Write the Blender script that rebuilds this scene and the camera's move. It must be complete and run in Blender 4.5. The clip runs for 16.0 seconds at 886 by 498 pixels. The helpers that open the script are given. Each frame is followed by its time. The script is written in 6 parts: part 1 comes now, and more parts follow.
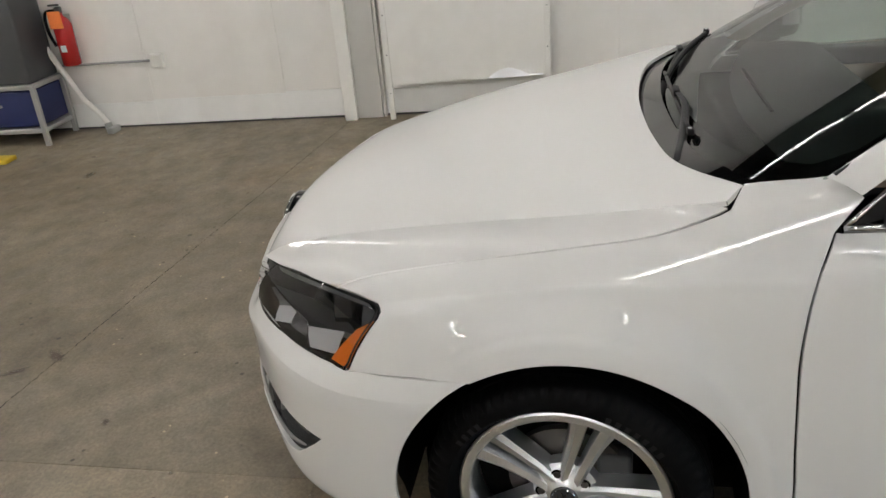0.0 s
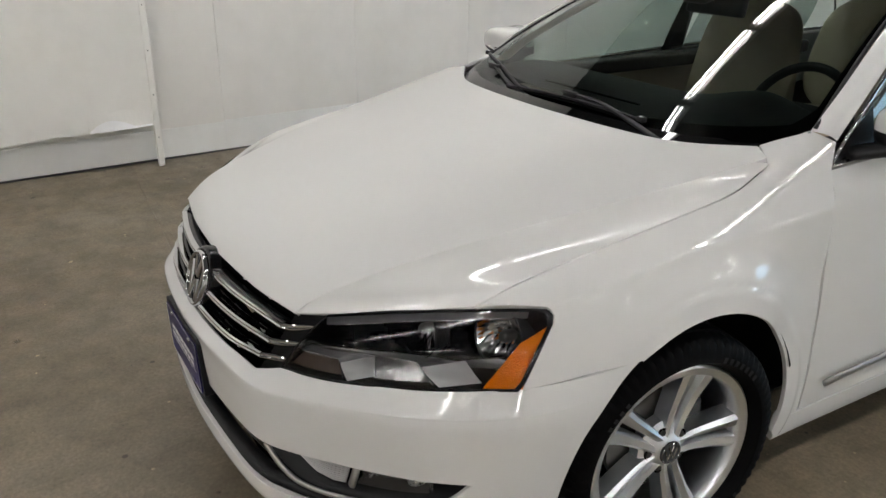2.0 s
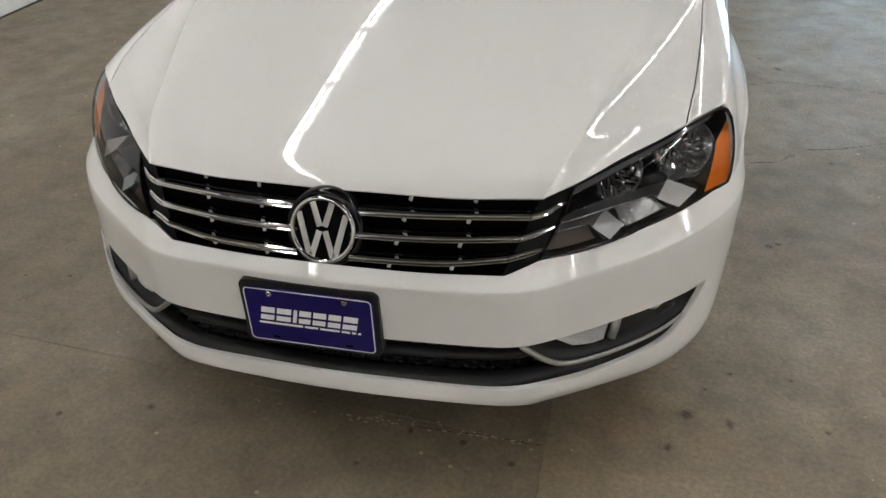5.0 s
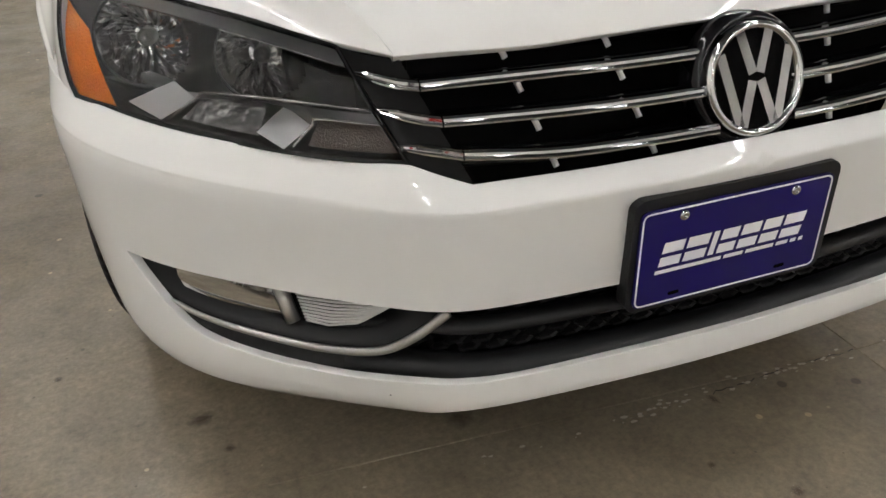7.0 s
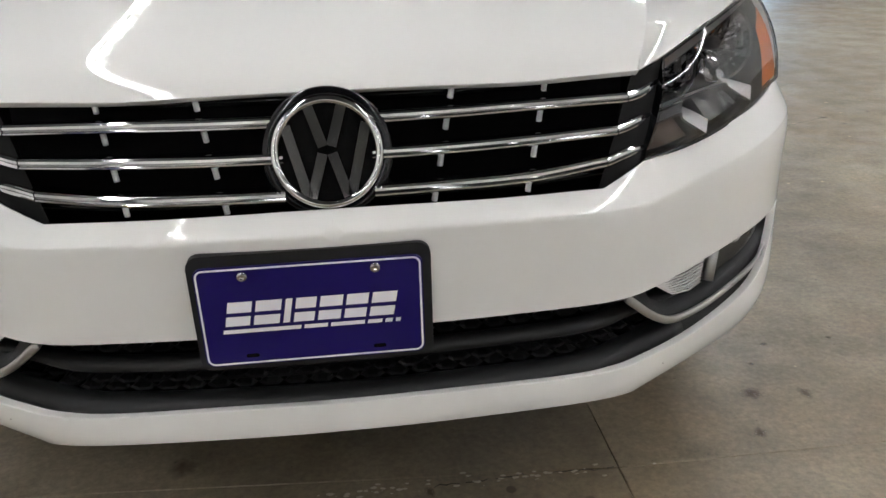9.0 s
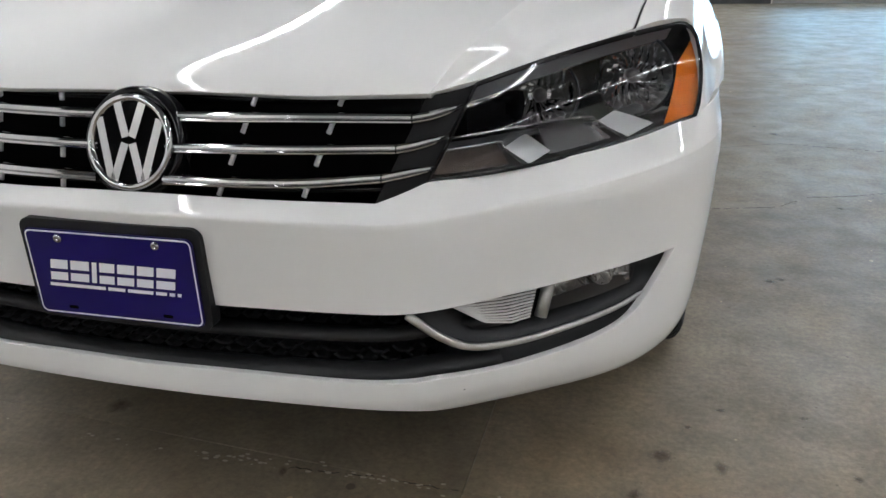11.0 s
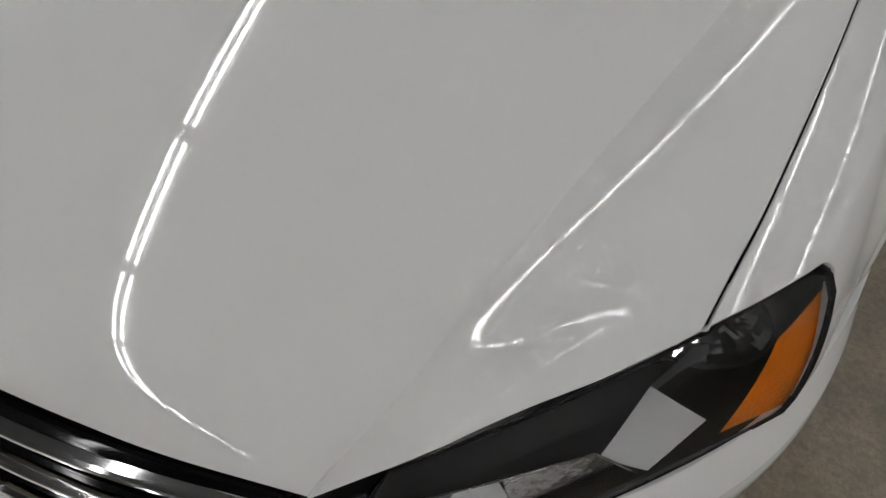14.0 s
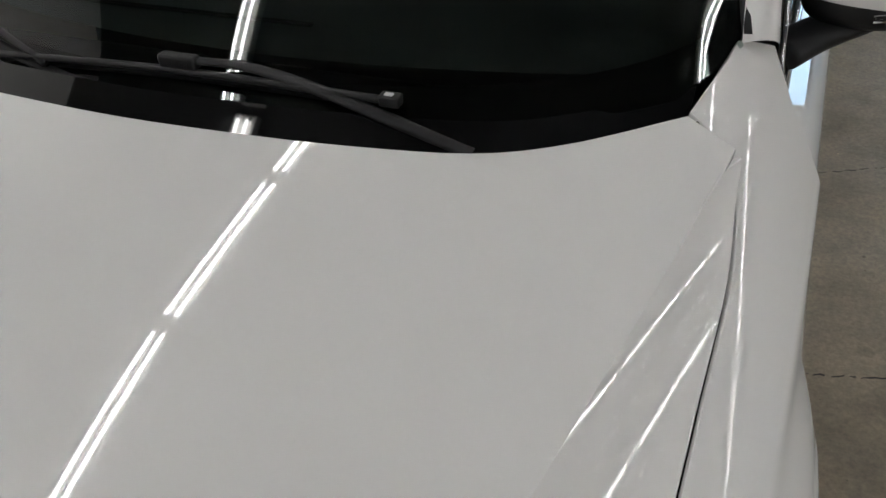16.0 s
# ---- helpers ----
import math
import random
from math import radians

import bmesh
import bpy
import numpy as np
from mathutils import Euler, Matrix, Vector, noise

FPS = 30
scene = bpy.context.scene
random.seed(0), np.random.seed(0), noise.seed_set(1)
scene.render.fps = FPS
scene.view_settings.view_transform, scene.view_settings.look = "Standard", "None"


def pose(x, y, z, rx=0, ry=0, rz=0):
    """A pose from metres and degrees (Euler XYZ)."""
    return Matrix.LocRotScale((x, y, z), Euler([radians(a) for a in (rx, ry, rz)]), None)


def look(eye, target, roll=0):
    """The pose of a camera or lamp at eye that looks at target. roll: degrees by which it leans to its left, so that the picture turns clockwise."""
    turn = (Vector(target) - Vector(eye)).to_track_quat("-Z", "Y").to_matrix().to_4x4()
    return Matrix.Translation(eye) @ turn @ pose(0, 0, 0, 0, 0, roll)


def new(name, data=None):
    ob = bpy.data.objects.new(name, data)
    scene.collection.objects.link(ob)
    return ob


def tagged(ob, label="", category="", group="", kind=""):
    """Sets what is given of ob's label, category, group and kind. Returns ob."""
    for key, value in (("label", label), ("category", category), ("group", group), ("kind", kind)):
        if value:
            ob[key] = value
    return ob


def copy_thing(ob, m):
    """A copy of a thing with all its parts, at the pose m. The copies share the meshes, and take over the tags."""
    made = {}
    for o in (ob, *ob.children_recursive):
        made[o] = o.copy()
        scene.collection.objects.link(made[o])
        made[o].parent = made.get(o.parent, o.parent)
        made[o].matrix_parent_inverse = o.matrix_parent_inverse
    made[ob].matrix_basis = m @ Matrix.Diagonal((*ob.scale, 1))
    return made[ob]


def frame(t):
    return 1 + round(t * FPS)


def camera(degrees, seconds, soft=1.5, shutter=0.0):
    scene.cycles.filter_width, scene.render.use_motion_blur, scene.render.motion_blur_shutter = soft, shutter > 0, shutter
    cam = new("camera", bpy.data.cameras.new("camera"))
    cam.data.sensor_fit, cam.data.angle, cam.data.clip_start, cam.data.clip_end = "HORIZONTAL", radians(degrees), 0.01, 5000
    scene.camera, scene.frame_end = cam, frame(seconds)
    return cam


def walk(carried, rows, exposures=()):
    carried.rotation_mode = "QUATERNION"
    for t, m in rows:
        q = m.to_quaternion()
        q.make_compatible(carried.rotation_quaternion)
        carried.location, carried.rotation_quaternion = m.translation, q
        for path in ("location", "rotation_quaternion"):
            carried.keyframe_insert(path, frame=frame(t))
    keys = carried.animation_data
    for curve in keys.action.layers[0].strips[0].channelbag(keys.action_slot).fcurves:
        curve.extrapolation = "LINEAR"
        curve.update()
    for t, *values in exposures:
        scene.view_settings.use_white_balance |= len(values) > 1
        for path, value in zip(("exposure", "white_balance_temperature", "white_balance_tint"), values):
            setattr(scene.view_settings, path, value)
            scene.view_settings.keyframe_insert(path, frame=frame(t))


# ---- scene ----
cam = camera(58.1, 16.0)
PATH = [
    (0, (2.316, 1.050, 1.667), (0.543, 0.669, 0.822), -5.1),
    (0.5, (2.389, 0.675, 1.644), (0.572, 0.668, 0.809), -2.8),
    (1, (2.239, 0.290, 1.634), (0.434, 0.676, 0.863), -1.0),
    (1.5, (2.106, -0.056, 1.574), (0.365, 0.612, 0.853), 0.6),
    (2, (2.008, -0.391, 1.577), (0.423, 0.564, 0.818), 0.4),
    (2.5, (1.834, -0.753, 1.605), (0.434, 0.460, 0.852), -0.9),
    (3, (1.641, -1.206, 1.603), (0.488, 0.257, 0.874), -0.5),
    (3.2, (1.603, -1.350, 1.620), (0.520, 0.165, 0.889), -1.1),
    (5.5, (0.222, -1.295, 1.495), (-0.013, 0.361, 0.398), -1.1),
    (6, (-0.165, -1.13, 1.413), (-0.191, 0.552, 0.331), -1.4),
    (6.5, (-0.503, -0.824, 1.3), (-0.22, 0.817, 0.194), -2.0),
    (7, (-0.716, -0.779, 1.04), (-0.175, 0.867, 0.04), -3.0),
    (7.5, (-0.743, -0.841, 0.984), (-0.13, 0.824, 0.062), -3.5),
    (8, (-0.52, -0.898, 0.987), (0.035, 0.812, 0.112), -3.0),
    (10.5, (0.647, -1.078, 0.979), (0.23, 0.744, 0.267), -0.9),
    (11, (0.786, -1.008, 0.977), (0.302, 0.791, 0.25), -1.4),
    (11.5, (0.831, -0.918, 1.076), (0.338, 0.878, 0.345), -2.5),
    (12, (0.848, -0.676, 1.14), (0.279, 1.042, 0.287), -3.0),
    (12.5, (0.809, -0.43, 1.247), (0.232, 0.877, -0.153), -2.5),
    (13, (0.809, -0.28, 1.366), (0.104, 0.861, -0.118), -3.5),
    (13.5, (0.747, -0.157, 1.459), (0.121, 0.891, -0.126), -2.2),
    (14, (0.702, 0.007, 1.517), (0.155, 1.005, -0.128), -3.0),
    (14.5, (0.73, 0.222, 1.526), (0.205, 1.192, -0.022), -4.0),
    (15, (0.782, 0.373, 1.529), (0.235, 1.437, 0.053), -4.3),
    (15.5, (0.802, 0.461, 1.537), (0.226, 1.644, 0.167), -5.8),
    (16, (0.779, 0.482, 1.535), (0.119, 1.886, 0.273), -4.9),
]
EXPOSURE = [(0.0, 0.08, 6450, 10), (0.5, 0.04, 6380, 10), (1.0, -0.03, 6370, 10), (1.5, -0.06, 6360, 10), (2.0, 0.04, 6350, 10), (2.5, 0.05, 6370, 10), (3.2, -0.06, 6400, 10), (5.5, 0.17, 6400, 10), (6.5, 0.3, 6380, 10), (7.5, 0.6, 6400, 10), (8.2, 0.58, 6350, 10), (10.5, 0.36, 5950, 10), (11.0, 0.33, 5980, 10), (12.0, 0.06, 6080, 10), (13.0, 0.08, 6150, 10), (13.5, -0.17, 6180, 10), (14.0, -0.51, 6200, 10), (14.5, -0.9, 6200, 10), (15.0, -0.96, 6220, 10), (15.5, -0.78, 6220, 10), (16.0, -0.38, 6250, 10)]
walk(cam, [(t, look(eye, target, roll)) for t, eye, target, roll in PATH], EXPOSURE)

# ---- light ----
world = bpy.data.worlds.new("sky")
scene.world = world
world.use_nodes = True
sky = world.node_tree.nodes.new("ShaderNodeTexSky")
sky.sky_type = "NISHITA"
sky.sun_disc = False
sky.sun_elevation, sky.sun_rotation = radians(50), radians(200)
world.node_tree.links.new(sky.outputs[0], world.node_tree.nodes["Background"].inputs[0])
world.node_tree.nodes["Background"].inputs[1].default_value = 0.15
sun = new("sun", bpy.data.lights.new("sun", "SUN"))
sun.data.energy, sun.data.angle, sun.data.color = 3.0, radians(0.5), (1.0, 0.95, 0.88)
sun.matrix_world = look((0, 0, 20), (6, 16.5, 0))
# daylight falling in through the glazed door
skylight = new("door_daylight", bpy.data.lights.new("door_daylight", "AREA"))
skylight.data.shape, skylight.data.size, skylight.data.size_y = "RECTANGLE", 4.1, 1.7
skylight.data.energy, skylight.data.color = 120.0, (0.46, 0.73, 1.0)
skylight.matrix_world = look((4.45, 11.55, 1.35), (3.2, 5.0, 0.0))
TUBE = 46.0          # glow of the fluorescent tubes
CEIL = 4.32          # ceiling height

# ---- materials ----
def nodes_of(name):
    m = bpy.data.materials.new(name)
    m.use_nodes = True
    return m, m.node_tree.nodes, m.node_tree.links, m.node_tree.nodes["Principled BSDF"]


def plain(name, color, rough=0.5, metal=0.0, coat=0.0, bump=0.0, scale=200.0, vary=0.06, spec=0.5):
    """A surface with fine grain: colour and gloss vary at two scales."""
    m, n, l, b = nodes_of(name)
    b.inputs["Metallic"].default_value = metal
    b.inputs["Coat Weight"].default_value = coat
    b.inputs["Coat Roughness"].default_value = 0.008
    b.inputs["Specular IOR Level"].default_value = spec
    co = n.new("ShaderNodeTexCoord")
    big, fine = n.new("ShaderNodeTexNoise"), n.new("ShaderNodeTexNoise")
    big.inputs["Scale"].default_value, fine.inputs["Scale"].default_value = 6.0, scale
    big.inputs["Detail"].default_value = 6.0
    for t in (big, fine):
        l.new(co.outputs["Object"], t.inputs["Vector"])
    mix = n.new("ShaderNodeMix")
    mix.data_type = "RGBA"
    mix.inputs["A"].default_value = (*[c * (1 - vary) for c in color], 1)
    mix.inputs["B"].default_value = (*[min(1, c * (1 + vary)) for c in color], 1)
    l.new(big.outputs["Fac"], mix.inputs["Factor"])
    l.new(mix.outputs["Result"], b.inputs["Base Color"])
    r = n.new("ShaderNodeMapRange")
    r.inputs["To Min"].default_value, r.inputs["To Max"].default_value = rough * 0.85, min(1, rough * 1.15)
    l.new(fine.outputs["Fac"], r.inputs["Value"])
    l.new(r.outputs["Result"], b.inputs["Roughness"])
    if bump:
        bp = n.new("ShaderNodeBump")
        bp.inputs["Strength"].default_value, bp.inputs["Distance"].default_value = bump, 0.002
        l.new(fine.outputs["Fac"], bp.inputs["Height"])
        l.new(bp.outputs["Normal"], b.inputs["Normal"])
    return m


def glow(name, color, strength):
    m, n, l, b = nodes_of(name)
    b.inputs["Base Color"].default_value = (*color, 1)
    b.inputs["Emission Color"].default_value = (*color, 1)
    b.inputs["Emission Strength"].default_value = strength
    return m


def clear(name, tint, rough=0.0, ior=1.5):
    """A thin clear pane: lets light straight through, with a mirror sheen by Fresnel."""
    m, n, l, b = nodes_of(name)
    tr, gl, mx, fr = (n.new("ShaderNode" + k) for k in ("BsdfTransparent", "BsdfGlossy", "MixShader", "Fresnel"))
    tr.inputs["Color"].default_value = (*tint, 1)
    gl.inputs["Roughness"].default_value = rough
    fr.inputs["IOR"].default_value = ior
    l.new(fr.outputs[0], mx.inputs[0])
    l.new(tr.outputs[0], mx.inputs[1])
    l.new(gl.outputs[0], mx.inputs[2])
    l.new(mx.outputs[0], n["Material Output"].inputs["Surface"])
    return m


def concrete(name, tone=1.0):
    m, n, l, b = nodes_of(name)
    co = n.new("ShaderNodeTexCoord")

    def noise_at(scale, detail=8.0, rough=0.6, stretch=None):
        t = n.new("ShaderNodeTexNoise")
        t.inputs["Scale"].default_value, t.inputs["Detail"].default_value, t.inputs["Roughness"].default_value = scale, detail, rough
        if stretch:
            mp = n.new("ShaderNodeMapping")
            mp.inputs["Scale"].default_value = stretch
            l.new(co.outputs["Object"], mp.inputs["Vector"])
            l.new(mp.outputs[0], t.inputs["Vector"])
        else:
            l.new(co.outputs["Object"], t.inputs["Vector"])
        return t

    def ramp(src, stops):
        r = n.new("ShaderNodeValToRGB")
        e = r.color_ramp.elements
        e[0].position, e[0].color = stops[0][0], (*stops[0][1], 1)
        e[1].position, e[1].color = stops[-1][0], (*stops[-1][1], 1)
        for p, c in stops[1:-1]:
            k = e.new(p)
            k.color = (*c, 1)
        l.new(src, r.inputs[0])
        return r

    def mixed(a, bb, fac, mode="MULTIPLY"):
        x = n.new("ShaderNodeMix")
        x.data_type, x.blend_type = "RGBA", mode
        l.new(a, x.inputs["A"])
        l.new(bb, x.inputs["B"])
        if isinstance(fac, float):
            x.inputs["Factor"].default_value = fac
        else:
            l.new(fac, x.inputs["Factor"])
        return x.outputs["Result"]

    shades = [(0.3, (0.104, 0.083, 0.052)), (0.45, (0.142, 0.115, 0.076)), (0.58, (0.170, 0.141, 0.098)), (0.7, (0.2, 0.170, 0.124))]
    base = ramp(noise_at(0.9, 12.0, 0.62).outputs["Fac"], [(p, tuple(tone * k for k in col)) for p, col in shades])
    mott = ramp(noise_at(6.0, 14.0, 0.68).outputs["Fac"], [(0.36, (0.77, 0.76, 0.74)), (0.48, (0.97, 0.97, 0.97)), (0.62, (1.17, 1.165, 1.145))])
    grain = ramp(noise_at(70.0, 8.0, 0.75).outputs["Fac"], [(0.32, (0.62, 0.62, 0.62)), (0.68, (1.3, 1.3, 1.3))])
    spots = ramp(noise_at(2.6, 5.0, 0.55).outputs["Fac"], [(0.30, (0.3, 0.27, 0.23)), (0.375, (1, 1, 1))])
    blot = ramp(noise_at(11.0, 3.0, 0.5).outputs["Fac"], [(0.27, (0.25, 0.22, 0.18)), (0.315, (1, 1, 1))])
    rust = ramp(noise_at(0.55, 6.0).outputs["Fac"], [(0.30, (1.0, 0.76, 0.48)), (0.42, (1, 1, 1))])
    scuff = ramp(noise_at(1.3, 14.0, 0.8).outputs["Fac"], [(0.56, (1, 1, 1)), (0.66, (1.25, 1.24, 1.22))])

    def grit(scale, jitter, stops):
        """Scattered small marks of uneven size."""
        v, t, a = n.new("ShaderNodeTexVoronoi"), noise_at(scale * 0.7, 2.0), n.new("ShaderNodeMath")
        v.inputs["Scale"].default_value = scale
        l.new(co.outputs["Object"], v.inputs["Vector"])
        a.operation = "MULTIPLY_ADD"
        a.inputs[1].default_value = jitter
        l.new(t.outputs["Fac"], a.inputs[0])
        l.new(v.outputs["Distance"], a.inputs[2])
        return ramp(a.outputs[0], stops)

    pits = grit(7.0, 0.35, [(0.20, (0.2, 0.18, 0.15)), (0.225, (1, 1, 1))])
    specks = grit(11.0, 0.4, [(0.225, (2.3, 2.25, 2.15)), (0.245, (1, 1, 1))])
    dots = grit(26.0, 0.3, [(0.17, (0.4, 0.37, 0.33)), (0.20, (1, 1, 1))])
    c = mixed(base.outputs[0], mott.outputs[0], 1.0)
    for layer, f in ((grain, 0.9), (spots, 0.2), (blot, 0.3), (rust, 0.6), (scuff, 0.8), (pits, 0.8), (dots, 0.8), (specks, 1.0)):
        c = mixed(c, layer.outputs[0], f)
    l.new(c, b.inputs["Base Color"])
    rr = n.new("ShaderNodeMapRange")
    rr.inputs["From Min"].default_value, rr.inputs["From Max"].default_value = 0.42, 0.58
    rr.inputs["To Min"].default_value, rr.inputs["To Max"].default_value = 0.42, 0.58
    l.new(noise_at(4.5, 14.0, 0.75).outputs["Fac"], rr.inputs["Value"])
    l.new(rr.outputs[0], b.inputs["Roughness"])
    bp = n.new("ShaderNodeBump")
    bp.inputs["Strength"].default_value, bp.inputs["Distance"].default_value = 0.25, 0.0016
    l.new(noise_at(40.0, 10.0, 0.7).outputs["Fac"], bp.inputs["Height"])
    l.new(bp.outputs[0], b.inputs["Normal"])
    return m


def wallpaint(name, color):
    """White painted sheeting, scuffed and stained low down in shapes of its own."""
    m = plain(name, color, 0.55, bump=0.15, scale=90.0, vary=0.05)
    n, l, b = m.node_tree.nodes, m.node_tree.links, m.node_tree.nodes["Principled BSDF"]
    co = n.new("ShaderNodeTexCoord")
    mp = n.new("ShaderNodeMapping")
    mp.inputs["Scale"].default_value = (1.0, 1.0, 0.6)
    t = n.new("ShaderNodeTexNoise")
    t.inputs["Scale"].default_value, t.inputs["Detail"].default_value = 3.0, 9.0
    l.new(co.outputs["Object"], mp.inputs[0])
    l.new(mp.outputs[0], t.inputs["Vector"])
    r = n.new("ShaderNodeValToRGB")
    r.color_ramp.elements[0].position, r.color_ramp.elements[0].color = 0.3, (0.82, 0.8, 0.76, 1)
    r.color_ramp.elements[1].position, r.color_ramp.elements[1].color = 0.55, (1, 1, 1, 1)
    l.new(t.outputs["Fac"], r.inputs[0])
    x = n.new("ShaderNodeMix")
    x.data_type, x.blend_type = "RGBA", "MULTIPLY"
    x.inputs["Factor"].default_value = 0.22
    src = b.inputs["Base Color"].links[0].from_socket
    l.new(src, x.inputs["A"])
    l.new(r.outputs[0], x.inputs["B"])
    l.new(x.outputs["Result"], b.inputs["Base Color"])
    return m


M_PAINT = plain("white_paint", (0.755, 0.75, 0.737), 0.5, coat=1.0, vary=0.006, scale=900.0, spec=0.0)
M_BLACK = plain("black_plastic", (0.008, 0.0082, 0.009), 0.5, bump=0.2, scale=700.0, spec=0.3)
M_PIANO = plain("gloss_black", (0.0035, 0.0035, 0.004), 0.07, vary=0.1, spec=0.25)
M_VOID = plain("matt_black", (0.003, 0.003, 0.003), 0.9, spec=0.04)
M_CHROME = plain("chrome", (0.52, 0.52, 0.525), 0.06, 1.0, vary=0.02)
M_SATIN = plain("satin_silver", (0.68, 0.68, 0.69), 0.28, 1.0, vary=0.03)
M_ALLOY = plain("alloy", (0.86, 0.88, 0.91), 0.3, 1.0, vary=0.04)
M_WING = plain("silver_trim", (0.72, 0.72, 0.72), 0.38, 0.5, vary=0.03)
M_RUBBER = plain("rubber", (0.003, 0.003, 0.0032), 0.6, bump=0.4, scale=300.0, vary=0.2, spec=0.06)
M_GLASS = clear("window_glass", (0.5, 0.575, 0.54), 0.0, 1.52)
M_LENS = clear("lamp_lens", (0.93, 0.93, 0.93), 0.0, 1.5)
M_AMBER = plain("amber_reflector", (0.70, 0.17, 0.0), 0.3, spec=0.15, bump=1.0, scale=260.0, vary=0.3)
M_BLUE = plain("blue_plate", (0.009, 0.005, 0.088), 0.35, coat=0.0, vary=0.04, spec=0.2)
M_WHITE = plain("white_print", (0.86, 0.86, 0.87), 0.4, vary=0.01)
M_BEIGE = plain("beige_leather", (0.5, 0.42, 0.32), 0.55, bump=0.2, scale=250.0)
M_DASH = plain("dash_plastic", (0.010, 0.0115, 0.012), 0.6, bump=0.25, scale=500.0)
M_CONC = concrete("concrete", 1.04)
M_CONC_PALE = concrete("pale_concrete", 1.3)     # the same concrete a quarter paler, for the slabs east of the joint
M_WALL = wallpaint("wall_paint", (0.84, 0.822, 0.785))
M_BAND = wallpaint("scuffed_paint", (0.88, 0.88, 0.86))
M_PANEL = wallpaint("panel_paint", (0.85, 0.84, 0.80))
M_GREY = plain("grey_paint", (0.33, 0.33, 0.32), 0.5, bump=0.1)
M_STEEL = plain("grey_steel", (0.4, 0.4, 0.39), 0.45, 0.3)
M_DARK = plain("dark_paint", (0.045, 0.047, 0.05), 0.5, vary=0.15)
M_CEIL = plain("ceiling_paint", (0.07, 0.07, 0.068), 0.85)
M_RED = plain("red_enamel", (0.42, 0.012, 0.012), 0.25, coat=0.4)
M_ORANGE = plain("orange_label", (0.85, 0.22, 0.05), 0.5)
M_TUBE = glow("tube_glow", (1.0, 0.968, 0.935), TUBE)
M_BLUEBOX = plain("navy_enamel", (0.012, 0.02, 0.09), 0.5, vary=0.15)
M_YELLOW = plain("yellow_paint", (0.6, 0.42, 0.02), 0.5)
M_BULB = plain("reflector_bowl", (0.7, 0.7, 0.71), 0.1, 1.0, vary=0.03)
M_IRON = plain("brake_iron", (0.12, 0.115, 0.11), 0.5, 0.8, vary=0.2)
M_INK = plain("lamp_black", (0.004, 0.004, 0.0044), 0.22, spec=0.2)
M_BROW = plain("grey_brow", (0.20, 0.20, 0.205), 0.32, 0.1, vary=0.03)
M_BROWN = plain("smoked_amber", (0.065, 0.045, 0.034), 0.2, bump=0.7, scale=380.0, vary=0.3)


def glowing_leaves(name):
    """Distant foliage made to glow, far brighter than the hall: light and dark clumps."""
    m, n, l, b = nodes_of(name)
    co, tx, rp = (n.new("ShaderNode" + k) for k in ("TexCoord", "TexNoise", "ValToRGB"))
    tx.inputs["Scale"].default_value, tx.inputs["Detail"].default_value = 0.7, 6.0
    e = rp.color_ramp.elements
    e[0].position, e[0].color = 0.38, (0.05, 0.09, 0.02, 1)
    e[1].position, e[1].color = 0.62, (0.36, 0.50, 0.12, 1)
    l.new(co.outputs["Object"], tx.inputs["Vector"])
    l.new(tx.outputs["Fac"], rp.inputs[0])
    for k in ("Base Color", "Emission Color"):
        l.new(rp.outputs[0], b.inputs[k])
    # full sun on the leaves, put in as emission
    b.inputs["Emission Strength"].default_value = 1.2
    return m


def stain_of(name, color, spread):
    """A soft-edged dark patch: fades out from the middle of its own object, torn by noise."""
    m, n, l, b = nodes_of(name)
    b.inputs["Base Color"].default_value = (*color, 1)
    b.inputs["Roughness"].default_value = 0.5
    co, ln, tx, ad, rp = (n.new("ShaderNode" + k) for k in ("TexCoord", "VectorMath", "TexNoise", "Math", "ValToRGB"))
    ln.operation = "LENGTH"
    tx.inputs["Scale"].default_value, tx.inputs["Detail"].default_value = 3.0, 9.0
    l.new(co.outputs["Object"], ln.inputs[0])
    l.new(co.outputs["Object"], tx.inputs["Vector"])
    ad.operation = "MULTIPLY_ADD"
    ad.inputs[1].default_value = spread
    l.new(tx.outputs["Fac"], ad.inputs[0])
    l.new(ln.outputs["Value"], ad.inputs[2])
    e = rp.color_ramp.elements
    e[0].position, e[0].color = 0.25 + spread * 0.4, (0.5, 0.5, 0.5, 1)
    e[1].position, e[1].color = 0.85 + spread * 0.45, (0, 0, 0, 1)
    l.new(ad.outputs[0], rp.inputs[0])
    tr, mx = n.new("ShaderNodeBsdfTransparent"), n.new("ShaderNodeMixShader")
    l.new(rp.outputs[0], mx.inputs[0])
    l.new(tr.outputs[0], mx.inputs[1])
    l.new(b.outputs[0], mx.inputs[2])
    l.new(mx.outputs[0], n["Material Output"].inputs["Surface"])
    return m
M_STAIN = stain_of("oil_stain", (0.03, 0.024, 0.017), 0.7)
M_CRACK = plain("crack_dirt", (0.02, 0.017, 0.014), 0.9)
M_CHIP = plain("broken_concrete", (0.34, 0.31, 0.26), 0.9, bump=0.5, vary=0.3)
M_SCREEN = plain("black_glazing", (0.003, 0.003, 0.0032), 0.03, vary=0.1, spec=0.4)
M_STRIP = plain("satin_strip", (0.38, 0.375, 0.365), 0.36, 0.9, vary=0.03)
M_RIB = plain("ribbed_plastic", (0.58, 0.58, 0.575), 0.3, vary=0.05)
M_TRIM = plain("bright_trim", (0.75, 0.75, 0.75), 0.3, 0.3, vary=0.03)
